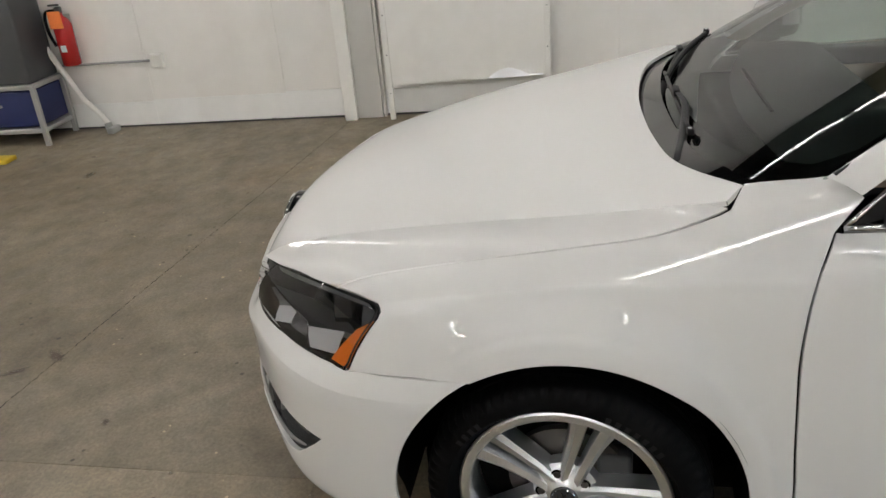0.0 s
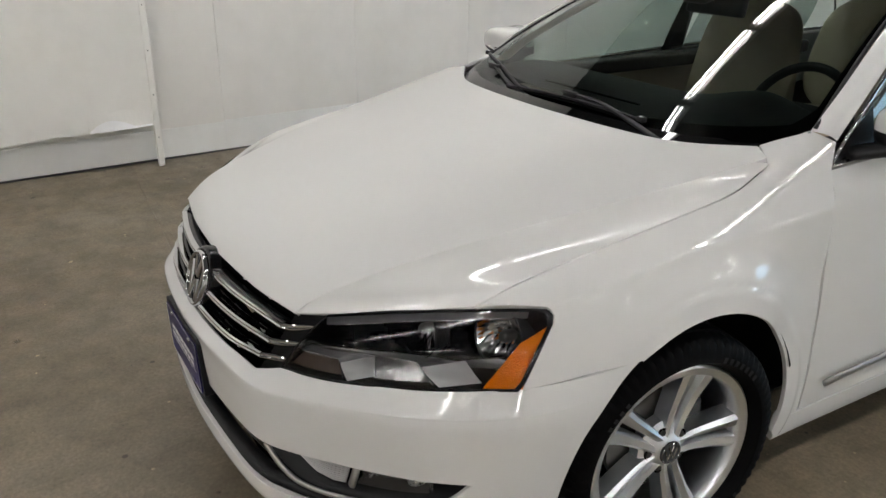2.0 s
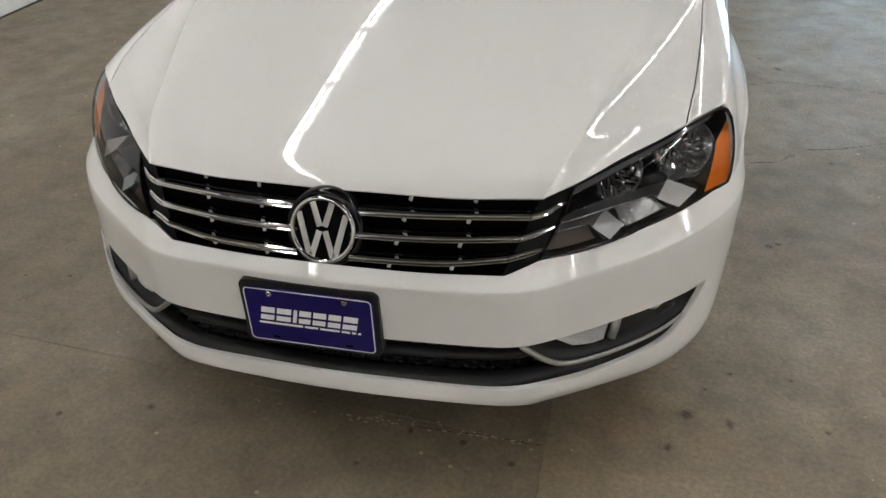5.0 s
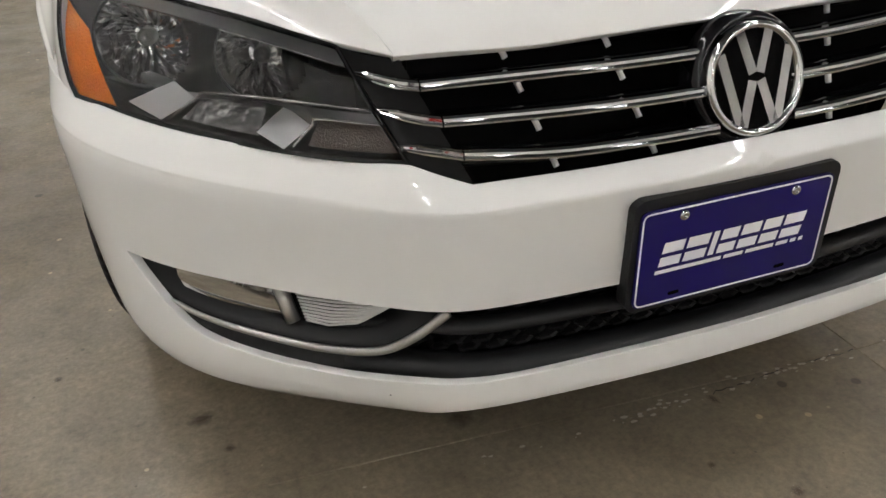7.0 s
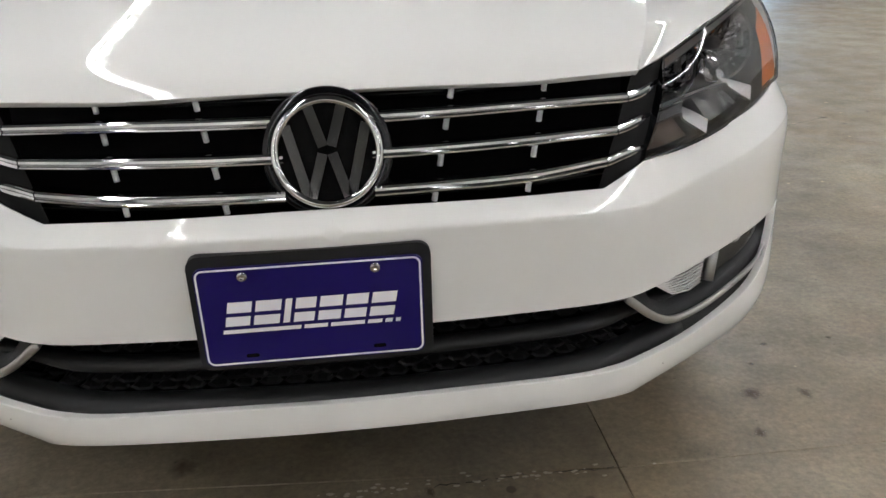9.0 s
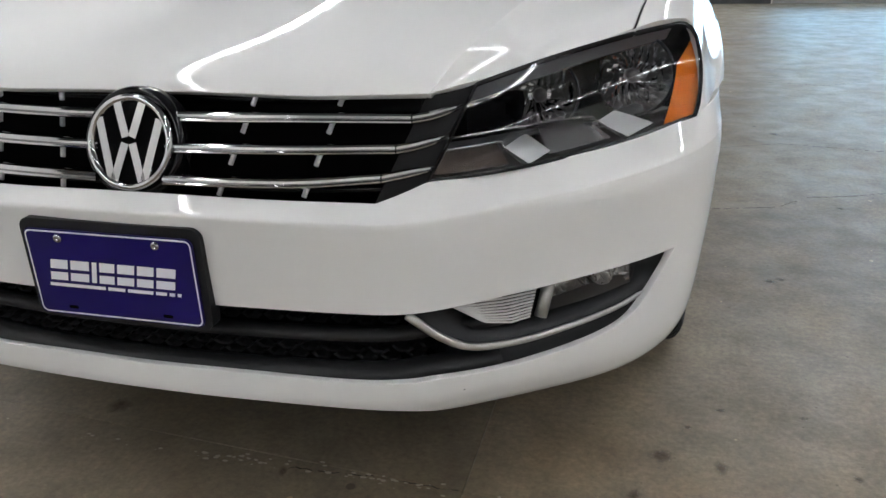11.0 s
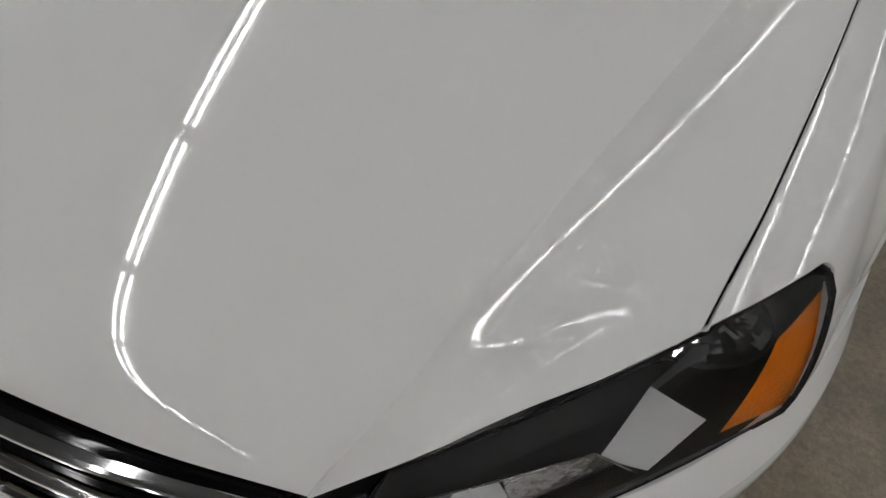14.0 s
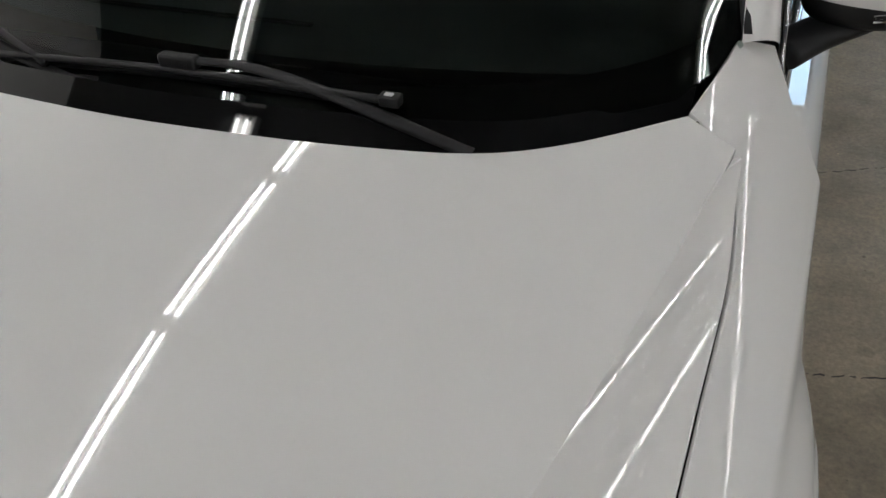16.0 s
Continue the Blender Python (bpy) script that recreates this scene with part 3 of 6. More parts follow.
pane.visible_shadow = False
# outside: ground, a road and trees far beyond
tagged(part("ground", block(-60, 80, NY + 0.25, 160, -0.5, -0.05), plain("lot", (0.3, 0.3, 0.29), 0.9)), "grey parking lot outside", "ground", kind="structure")

bmt = bmesh.new()
for i in range(44):
    x, yy, w, h = -50 + i * 3.2 + random.uniform(-1, 1), 62 + random.uniform(0, 14), random.uniform(2.5, 5), random.uniform(6, 11)
    bmesh.ops.create_icosphere(bmt, subdivisions=3, radius=1.0, matrix=Matrix.Translation((x, yy, h * 0.5)) @ Matrix.Diagonal((w, w * 0.7, h * 0.62, 1)))
for v in bmt.verts:
    v.co += Vector((noise.noise(v.co * 0.9), noise.noise(v.co * 0.9 + Vector((9, 0, 0))), noise.noise(v.co * 0.9 + Vector((0, 9, 0))))) * 1.3
tagged(part("backdrop_trees", bmt, glowing_leaves("leaves")), "far sunlit green trees beyond the lot", "trees", kind="stuff")

# rows of twin fluorescent tubes under the ceiling, running the length of the hall
ROWS = [(-1.86, 4.2), (2.87, 4.2), (7.6, 4.2)]
LEN, PITCH = 1.18, 1.292
def fixture(x, y, z):
    f = thing("strip_light", "white twin-tube fluorescent strip light under the ceiling", "ceiling light", "ceiling strip lights", (x, y, z))
    part("housing", block(-0.09, 0.09, -LEN / 2 - 0.02, LEN / 2 + 0.02, 0.035, CEIL - 4.2, 0.006, seg=1), M_PANEL, f)
    for s in (-0.038, 0.038):
        V, F = tube_along([(s, -LEN / 2 + 0.01, 0), (s, LEN / 2 - 0.01, 0)], 0.0135, 10, up=(1, 0, 0))
        part("tube", mesh_of("tube", V, F), M_TUBE, f)
        for e in (-1, 1):
            part("lamp_holder", block(s - 0.014, s + 0.014, e * LEN / 2 - 0.012, e * LEN / 2 + 0.012, -0.012, 0.035), M_WHITE, f)
    return f
first = None
for x, z in ROWS:
    for k in range(19):
        y = 0.528 + PITCH * (k - 10.5)
        if first is None:
            first = fixture(x, y, z)
        else:
            copy_thing(first, Matrix.Translation((x, y, z)))

# --- along the west wall (x off its face, y along it) ---
post = thing("wall_post", "white painted square timber post standing against the wall", "post")
part("timber", block(0.085, 0.135, -0.893, -0.797, 0.0, CEIL, 0.004, seg=1), M_PANEL, post)
column = thing("steel_column", "grey-white steel column behind the timber post", "column")
part("flange", block(0.06, 0.075, -0.80, -0.60, 0.0, CEIL, 0.002, seg=1), M_COL, column)
part("web", block(0.012, 0.059, -0.725, -0.71, 0.0, CEIL), M_GREY, column)
part("edge", block(0.012, 0.06, -0.595, -0.575, 0.0, CEIL, 0.002, seg=1), M_WALL, column)
board = thing("wall_board", "white hardboard sheet on two thin legs, torn along its foot", "board")
n = 40
ysb = np.linspace(-0.50, 0.665, n)
zb = 0.268 + (ysb + 0.5) * 0.016 + 0.004 * np.sin(ysb * 31) + 0.005 * np.sin(ysb * 13 + 1)
tear = np.clip(1 - np.abs(ysb - 0.46) / 0.21, 0, 1)
Vb = np.vstack([np.stack([np.full(n, 0.15) + 0.03 * tear, ysb, zb], 1), np.stack([np.full(n, 0.15) + 0.012 * tear, ysb, zb + 0.05], 1), np.stack([np.full(n, 0.15), ysb, zb + 0.12], 1), np.stack([np.full(n, 0.15), ysb, np.full(n, 2.3)], 1)])
Fb = [[k * n + i, k * n + i + 1, (k + 1) * n + i + 1, (k + 1) * n + i] for k in range(3) for i in range(n - 1)]
Vk = Vb + [-0.006, 0, 0]
m_ = len(Vb)
Fb = [f[::-1] for f in Fb] + [[i + m_ for i in f] for f in Fb] + [[i, i + 1, m_ + i + 1, m_ + i] for i in range(n - 1)]
part("sheet", mesh_of("sheet", np.vstack([Vb, Vk]), Fb, smooth=False), M_PANEL, board)
# torn paper tongue, pale inside
Vt, Ft = [], []
for i, t in enumerate(np.linspace(0, 1, 12)):
    y = 0.25 + 0.40 * t
    h = 0.07 * math.sin(math.pi * min(1, t * 1.35)) * (1 - 0.5 * t) + 0.006
    Vt += [(0.182 + 0.012 * math.sin(3 * t), y, 0.288 + 0.008 * t), (0.172 - 0.012 * t, y, 0.288 + 0.008 * t + h)]
    if i:
        Ft.append([2 * i - 2, 2 * i, 2 * i + 1, 2 * i - 1])
part("torn_tongue", mesh_of("torn_tongue", Vt, Ft), M_WHITE, board)
for y in (-0.507, 0.685):
    leg = part("leg", block(0.130, 0.158, y - 0.020, y + 0.020, 0.0, 2.35, 0.002, seg=1), M_PANEL, board)
    for k in range(7):
        part("screw", block(0.1575, 0.1595, y - 0.004, y + 0.004, 0.2 + k * 0.29, 0.206 + k * 0.29), M_DARK, leg)
ext = thing("fire_extinguisher", "red fire extinguisher with an orange tag hung on the wall", "fire extinguisher")
Ve, Fe = revolve([(0.545, 0.0), (0.545, 0.060), (0.555, 0.071), (0.86, 0.071), (0.90, 0.054), (0.925, 0.024), (0.95, 0.022)], 28, "z", (0.09, -3.062, 0))
part("cylinder", mesh_of("cylinder", Ve, Fe), M_RED, ext)
part("label", block(0.158, 0.1625, -3.08, -3.035, 0.66, 0.71, 0.001, seg=1), M_WHITE, ext, "small pale label")
part("tag", block(0.165, 0.170, -3.115, -3.005, 0.84, 0.97, 0.002, seg=1), M_ORANGE, ext)
part("valve", block(0.07, 0.11, -3.085, -3.04, 0.945, 0.995, 0.008), M_DARK, ext)
part("lever", block(0.08, 0.10, -3.135, -3.05, 1.0, 1.015, 0.004), M_DARK, ext)
Ve, Fe = tube_along(spline([(0.10, -3.085, 0.97), (0.11, -3.165, 0.95), (0.115, -3.175, 0.82), (0.115, -3.14, 0.70)], 8), 0.012, 8)
part("hose", mesh_of("hose", Ve, Fe), M_RUBBER, ext)
part("hanger", block(0.011, 0.024, -3.10, -3.025, 0.78, 0.93, 0.003, seg=1), M_STEEL, ext)
cond = thing("conduit", "thin painted conduit running to a socket box on the wall", "conduit")
Ve, Fe = tube_along([(0.022, -3.32, 0.528), (0.022, -2.9, 0.53), (0.022, -2.42, 0.532)], 0.010, 8)
part("pipe", mesh_of("pipe", Ve, Fe), M_STEEL, cond)
part("socket_box", block(0.011, 0.055, -2.43, -2.325, 0.475, 0.585, 0.006), M_PANEL, cond)
part("socket_plate", block(0.055, 0.061, -2.422, -2.333, 0.485, 0.575, 0.002, seg=1), M_PANEL, cond)
part("bolt_plate", block(0.011, 0.06, -3.42, -3.33, 0.47, 0.58, 0.004), M_STEEL, cond)
hose = thing("white_hose", "white plastic hose hanging down to the floor by the wall", "hose")
Ve, Fe = tube_along(spline([(0.09, -3.56, 1.85), (0.10, -3.43, 1.35), (0.10, -3.339, 0.983), (0.11, -3.27, 0.77), (0.11, -3.187, 0.575), (0.11, -3.10, 0.39), (0.11, -3.035, 0.26), (0.12, -2.93, 0.15), (0.14, -2.86, 0.06)], 10), 0.022, 12)
part("tube", mesh_of("tube", Ve, Fe), M_PANEL, hose)
Ve, Fe = tube_along([(0.138, -2.87, 0.075), (0.15, -2.85, 0.004)], 0.030, 12, up=(1, 0, 0))
part("collar", mesh_of("collar", Ve, Fe), M_GREY, hose)
part("nozzle", block(0.09, 0.22, -2.85, -2.79, 0.0, 0.05, 0.012), M_GREY, hose)
cart = thing("tool_cart", "steel cart with a navy blue drawer and dark box on top", "cart")
part("drawer", block(0.06, 0.45, -4.4, -3.23, 0.155, 0.435, 0.012), M_BLUEBOX, cart)
for z in (0.125, 0.465):
    part("rail", block(0.05, 0.465, -4.42, -3.205, z - 0.02, z + 0.015, 0.005, seg=1), M_STEEL, cart)
for x in (0.05, 0.45):
    for y in (-4.4, -3.215):
        part("leg", block(x - 0.015, x + 0.02, y - 0.02, y + 0.02, 0.0, 0.482, 0.004, seg=1), M_STEEL, cart)
part("handle", block(0.465, 0.48, -3.9, -3.5, 0.32, 0.34, 0.005), M_STEEL, cart)
dark_box = tagged(part("dark_box", block(0.07, 0.44, -4.35, -3.22, 0.483, 1.20, 0.02), M_DARK), "dark grey equipment case standing on the cart", "case")
chock = tagged(part("yellow_block", block(0.76, 0.90, -3.45, -3.29, 0.0, 0.033, 0.008), M_YELLOW), "small yellow wheel chock on the floor", "chock")
for ob in (post, column, board, ext, cond, hose, cart, dark_box, chock):
    ob.matrix_world = WEST

# ---- the car's outer skins (left half; the right half is its mirror image) ----
# plan of the nose along the grille foot and lamp foot: x, y, height
NOSE = [(0, 0.026, 0.618), (0.2, 0.038, 0.613), (0.385, 0.07, 0.605), (0.47, 0.11, 0.633), (0.55, 0.168, 0.635), (0.65, 0.243, 0.643), (0.75, 0.338, 0.652), (0.845, 0.465, 0.666), (0.897, 0.60, 0.675), (0.915, 0.73, 0.681), (0.917, 0.86, 0.687)]
# how far each height stands out from that plan: height, at the middle, at the corner, on the side
FALL = [(0.208, -0.045, -0.024, -0.125), (0.234, -0.008, 0.025, -0.108), (0.268, 0.012, 0.047, -0.08), (0.31, 0.014, 0.052, -0.053), (0.37, 0.011, 0.048, -0.025), (0.435, 0.010, 0.043, -0.005), (0.50, 0.0155, 0.042, 0.002)]
# the crease along the bumper: its height by station, then rows below and above it, as before
CREST = [0.591, 0.587, 0.578, 0.581, 0.587, 0.594, 0.604, 0.613, 0.62, 0.626, 0.63]
RISE = [(-0.042, 0.0185, 0.0425, 0.006), (-0.020, 0.0212, 0.0415, 0.0065), (-0.008, 0.0232, 0.0395, 0.006), (-0.0005, 0.0236, 0.0375, 0.0055), (0.006, 0.0195, 0.035, 0.005)]
SIDE = [0, 0.1, 0.4, 0.55, 0.7, 0.85, 1.0, 0.82, 0.45, 0.1, 0.0]     # middle (or side) to corner weight by station
RUN_ON = [(0.010, 0.011), (0.016, 0.017), (0.027, 0.030)]     # the slope runs on under the grille foot: up, back
VTOP = len(FALL) + len(RISE) + 1.0
def nose_cage():
    P = np.array(NOSE)
    T = np.gradient(P[:, :2], axis=0)
    T[0] = (1, 0)
    T /= np.linalg.norm(T, axis=1)[:, None]
    O = np.stack([T[:, 1], -T[:, 0]], 1)
    cage = []
    for i, (x, y, top) in enumerate(NOSE):
        row = []
        for k, (z, mid, cor, side) in enumerate(FALL + RISE):
            d = mid + (cor - mid) * SIDE[i]
            if i >= 7:
                d = side + (cor - side) * SIDE[i]
            zz = z + (top - 0.622) * 0.9 * (z - 0.208) / 0.37 if k < len(FALL) else CREST[i] + z
            row.append((x + O[i, 0] * d, y + O[i, 1] * d, zz))
        up, back = RUN_ON[i] if i < 3 else (0.0, 0.0)
        for f, dz in ((0.5, 0.0), (1.0, 0.0), (1.0 + 0.05 / (d + back + 0.01), 0.0)):
            e = d + (-back - d) * f
            row.append((x + O[i, 0] * e, y + O[i, 1] * e, zz + (top + up - zz) * f))
        cage.append(row)
    return cage
nose = Skin(nose_cage(), sym=True, flip=1.0, fine=(4, 1))

# bonnet: columns from the middle to the crease, each from front to rear
MID = [(0, 0.095, 0.7468), (0, 0.125, 0.7857), (0, 0.21, 0.8303), (0, 0.4, 0.8888), (0, 0.66, 0.9498), (0, 0.93, 0.9997), (0, 1.22, 1.0421)]
CREASE = [(0.459, 0.152, 0.7572), (0.483, 0.2, 0.7950), (0.512, 0.275, 0.8275), (0.551, 0.42, 0.8676), (0.63, 0.7, 0.9286), (0.702, 1, 0.9798), (0.777, 1.345, 1.0436)]
def bonnet_cage():
    P, Q = cubic(MID, 4), cubic(CREASE, 4)
    t = np.linspace(0, 6, len(P))
    front = np.where(t < 1, (1 - t) ** 2 * (1 + 2 * t), 0)[:, None]
    cage = []
    for s in np.linspace(0, 1, 9):
        k = s * s * (0.8 + 0.2 * s) + 0.2010 * s * s * (1 - s * s) + 0.6020 * s * s * (1 - s) ** 2
        cage.append((P + (Q - P) * [s, k, k]) * (1 - front) + (P + (Q - P) * [s, 0.35 * s + 0.65 * s * s, s]) * front)
    return cage
bonnet = Skin(bonnet_cage(), sym=True, flip=1.0)

# top of the wing: height over its shoulder line by the distance inboard from it
SHOULDER_X, SHOULDER_Z = [0.2198, -0.2514, 0.0461, 0.0087, 0.0287, 0.8636], [0.0342, 0.076, -0.0974, 0.0789, 0.8811]
SHOULDER_STEEP = [4.2543, -4.0526, -1.1418, 1.8521, 1.0809, 1.0548]
def wing_z(x, y):
    d = np.polyval(SHOULDER_X, y - 1) - x
    return np.polyval(SHOULDER_Z, y - 1) + np.polyval(SHOULDER_STEEP, y - 1) * d - 4.0 * d * d
GAP = [(x, y, wing_z(x, y)) for x, y in ((0.744, 0.442), (0.754, 0.52), (0.763, 0.60), (0.776, 0.80), (0.783, 1.0), (0.787, 1.17), (0.767, 1.308))]
LAMP_TOP = [(0.461, 0.15, 0.76), (0.55, 0.238, 0.776), (0.65, 0.339, 0.80), (0.744, 0.442, 0.822), (0.80, 0.535, 0.829), (0.832, 0.585, 0.826)]
def flank_bonnet_cage():
    B, G = np.array(CREASE), np.array(GAP)
    G = G.copy()
    G[-1] = (0.79, 1.345, 1.012)
    cage, front = [], np.array(LAMP_TOP[:4])
    for s in np.linspace(0, 1, 7):
        row = B + (G - B) * s
        row[1:-1, 2] -= np.array([0.1, 0.108, 0.12, 0.12, 0.07]) * (G - B)[1:-1, 0] * s * (1 - s)      # a little hollow
        row[0] = [np.interp(s * 3, np.arange(4), front[:, k]) for k in range(3)]
        cage.append(row)
    return cage
bonnet_side = Skin(flank_bonnet_cage(), flip=1.0, fine=(2, 4))

# wing: stations along the car, each from the bonnet gap down to the sill
WING_Y = [0.40, 0.50, 0.60, 0.75, 0.95, 1.15, 1.30, 1.42, 1.56]
WING_X = [0.82, 0.873, 0.896, 0.908, 0.911, 0.902, 0.894, 0.891, 0.89]
def wing_cage():
    """Each station: the dome down to the shoulder, then the side, the fold between them rounded."""
    cage = []
    for y, x in zip(WING_Y, WING_X):
        xe, ze = np.polyval(SHOULDER_X, y - 1), np.polyval(SHOULDER_Z, y - 1)
        top = [(xe - d, wing_z(xe - d, y)) for d in np.linspace(0.19, 0, 40)]
        f = 0.126 + 0.668 * min(1, max(0, (0.862 - y) / 0.525))       # rounder towards the lamp
        low = [(xe, ze), (xe + (x - xe) * (0.06 + 0.24 * f), ze - 0.015), (xe + (x - xe) * (0.24 + 0.36 * f), ze - 0.04), (xe + (x - xe) * (0.551 + 0.3 * f), ze - 0.09), (x - 0.005, 0.63 + (ze - 0.085 - 0.63) * 0.45), (x, 0.63), (x - 0.001, 0.51), (x - 0.006, 0.38), (x - 0.022, 0.25), (x - 0.05, 0.17)]
        a, b = resample(top, 0.003), resample(spline(low, 8), 0.003)
        line, n = np.vstack([a, b[1:]]), len(a)
        for _ in range(9):
            line[1:-1] = 0.5 * line[1:-1] + 0.25 * (line[:-2] + line[2:])
        row = np.vstack([_pick(line[:n], 15), _pick(line[n - 1:], 26)[1:]])
        cage.append([(p[0], y, p[1]) for p in row])
    return cage
def _pick(P, n):
    t = np.linspace(0, len(P) - 1, n)
    return np.stack([np.interp(t, np.arange(len(P)), P[:, k]) for k in range(P.shape[1])], 1)
wing = Skin(wing_cage(), flip=-1.0, fine=(4, 1))

# body side behind the wing, up to the belt line
def side_cage():
    cage = []
    for y, bz, bx, x in ((1.40, 0.98, 0.815, 0.892), (1.6, 0.988, 0.815, 0.892), (2.2, 1.005, 0.818, 0.898), (2.8, 1.022, 0.818, 0.908), (3.4, 1.035, 0.812, 0.912), (3.9, 1.04, 0.79, 0.908), (4.4, 1.035, 0.75, 0.87), (4.8, 1.02, 0.68, 0.78)):
        e = 0.905 + (y - 1.4) * 0.012
        row = [(bx, y, bz), (bx + (x - bx) * 0.45, y, bz - 0.035), (x - 0.022, y, e), (x - 0.012, y, e - 0.06), (x - 0.005, y, 0.755), (x, y, 0.66), (x, y, 0.52), (x - 0.006, y, 0.38), (x - 0.022, y, 0.25), (x - 0.05, y, 0.17)]
        cage.append(row)
    return cage
side = Skin(side_cage(), flip=-1.0)

# headlamp cover: from the inner end outwards, foot to top
LF = [(0.464, 0.107, 0.633), (0.55, 0.168, 0.635), (0.65, 0.243, 0.643), (0.755, 0.343, 0.653), (0.862, 0.489, 0.668)]
LT = [(0.52, 0.208, 0.769), (0.598, 0.287, 0.787), (0.685, 0.377, 0.808), (0.768, 0.478, 0.825), (0.842, 0.592, 0.824)]
def lamp_cage():
    k = np.arange(len(LF))
    F, T = (np.stack([np.polyval(np.polyfit(k, np.array(L)[:, c], 2), k) for c in range(3)], 1) for L in (LF, LT))     # even sweep
    O = np.gradient(F[:, :2], axis=0)
    O /= np.linalg.norm(O, axis=1)[:, None]
    O = np.stack([O[:, 1], -O[:, 0], np.full(len(F), 0.35)], 1)
    return [[F[i] + (T[i] - F[i]) * s + O[i] * 0.055 * s * (1 - s) for s in (0, 0.33, 0.67, 1.0)] for i in range(len(F))]
lamp = Skin(lamp_cage(), flip=1.0, fine=(4, 3))

# windscreen: from the middle outwards, foot to roof
def screen_cage():
    foot = [(0, 1.20, 1.005), (0.25, 1.225, 1.01), (0.5, 1.275, 1.025), (0.66, 1.36, 1.045), (0.765, 1.50, 1.07)]
    top = [(0, 2.02, 1.435), (0.19, 2.02, 1.433), (0.37, 2.035, 1.425), (0.50, 2.06, 1.41), (0.585, 2.10, 1.385)]
    F, T = np.array(foot), np.array(top)
    return [[F[i] + (T[i] - F[i]) * s + np.array([0.02 * i / 4, -0.05, 0.07]) * s * (1 - s) for s in (0, 0.25, 0.5, 0.75, 1.0)] for i in range(5)]
screen = Skin(screen_cage(), sym=True, flip=1.0)

# ---- the car ----
car = thing("car", "white four-door sedan with chrome grille bars, parked on concrete", "car")
A = np.array
HUB = (0.98, 0.33)

def arch(r0, y0=HUB[0], a0=-25, a1=205, n=28, x=0.915, z0=0.335):
    return [A((x, y0 + r0 * math.cos(radians(a)), z0 + r0 * math.sin(radians(a)))) for a in np.linspace(a0, a1, n)]

def flare(P):
    """The pressed rim round the wheel opening."""
    d = np.hypot(P[:, 1] - HUB[0] - 0.003, P[:, 2] - 0.335)
    t = np.clip((0.468 - d) / 0.026, 0, 1)
    a = np.degrees(np.arctan2(P[:, 2] - 0.335, P[:, 1] - HUB[0] - 0.003))
    w = np.clip((a - 38) / 24, 0, 1) * np.clip((138 - a) / 26, 0, 1)
    b = np.clip((0.55 - d) / 0.10, 0, 1)
    return 0.0045 * t * t * (3 - 2 * t) + FLARE * b * b * (3 - 2 * b) * w * w * (3 - 2 * w)
FLARE = 0.02

# bonnet
rear_edge = spline([(0, 1.166, 1.036), (0.18, 1.173, 1.036), (0.33, 1.187, 1.035), (0.48, 1.213, 1.035), (0.585, 1.258, 1.039), (0.706, 1.34, 1.048)], 8, sym=True)
front_edge = spline([(0, 0.104, 0.762), (0.1, 0.109, 0.761), (0.19, 0.115, 0.759), (0.3, 0.127, 0.756), (0.461, 0.154, 0.759)], 5, sym=True)
crease_line = spline(CREASE, 8)
crease_line = [p for p in crease_line if p[1] < 1.30]
crease_line[0] = A((0.461, 0.154, 0.759))
corner = A((0.764, 1.306, wing_z(0.764, 1.306) + 0.002))
o1 = list(front_edge) + crease_line[1:] + [corner] + list(rear_edge[::-1])
V1, N1, F1 = trimmed(bonnet, o1, 0.03, 0.012, closed_at_center=True)
gap_line = spline(GAP, 8) - [0.0032, 0, 0]
U0 = float(lamp.uv([GAP[0]])[0][0])     # where the bonnet gap meets the lamp
top_edge = np.array([crease_line[0]] + [lamp.at(u, 3.04)[0] for u in np.linspace(0.05, U0, 16)])
o2 = [crease_line[0]] + list(top_edge[1:]) + list(gap_line[1:-1]) + [corner] + crease_line[:0:-1]
V2, N2, F2 = trimmed(bonnet_side, o2, 0.025, 0.012)
k = len(V1)
V, N, F = both_sides(np.vstack([V1, V2]), np.vstack([N1, N2]), F1 + [[i + k for i in f] for f in F2])
part("bonnet", mesh_of("bonnet", V, F, N), M_PAINT, car, "smooth white bonnet with a crease down each side")

# bumper cover: top edge, seam, wheel opening, foot, then the lower opening is left out
foot_edge = [nose.at(u, v)[0] for u, v in spline([(0, 2.0), (1.5, 1.9), (2.3, 1.65), (3.0, 1.15), (3.67, 0.9), (4.9, 1.0), (6.0, 1.1), (6.9, 1.3), (8.0, 1.0), (9.2, 0.8)], 6)]
top_line = list(spline([(0, 0.026, 0.618), (0.2, 0.038, 0.613), (0.392, 0.073, 0.604)], 8, sym=True)) + [A((0.464, 0.107, 0.632))] + [nose.at(u, VTOP)[0] for u in np.linspace(3.15, 9.9, 48)]
low_edge = spline([(0, 0.02, 0.437), (0.15, 0.021, 0.436), (0.3, 0.035, 0.434), (0.42, 0.057, 0.431), (0.52, 0.11, 0.433), (0.62, 0.17, 0.441), (0.73, 0.265, 0.449), (0.838, 0.393, 0.45)], 6, sym=True)
lip_edge = [nose.at(u, v)[0] for u, v in spline([(0, 3.15), (1.0, 3.15), (1.93, 3.1), (2.7, 3.0), (3.46, 2.91), (4.3, 2.96), (5.2, 3.2), (5.8, 3.5), (6.12, 3.95)], 6)] + [A((0.822, 0.366, 0.42)), A((0.838, 0.393, 0.45))]
wheel_front = [p for p in arch(0.402, n=80, a0=121.0, a1=215) if p[2] > 0.235]
seam_end = A((0.916, 0.785, 0.683))
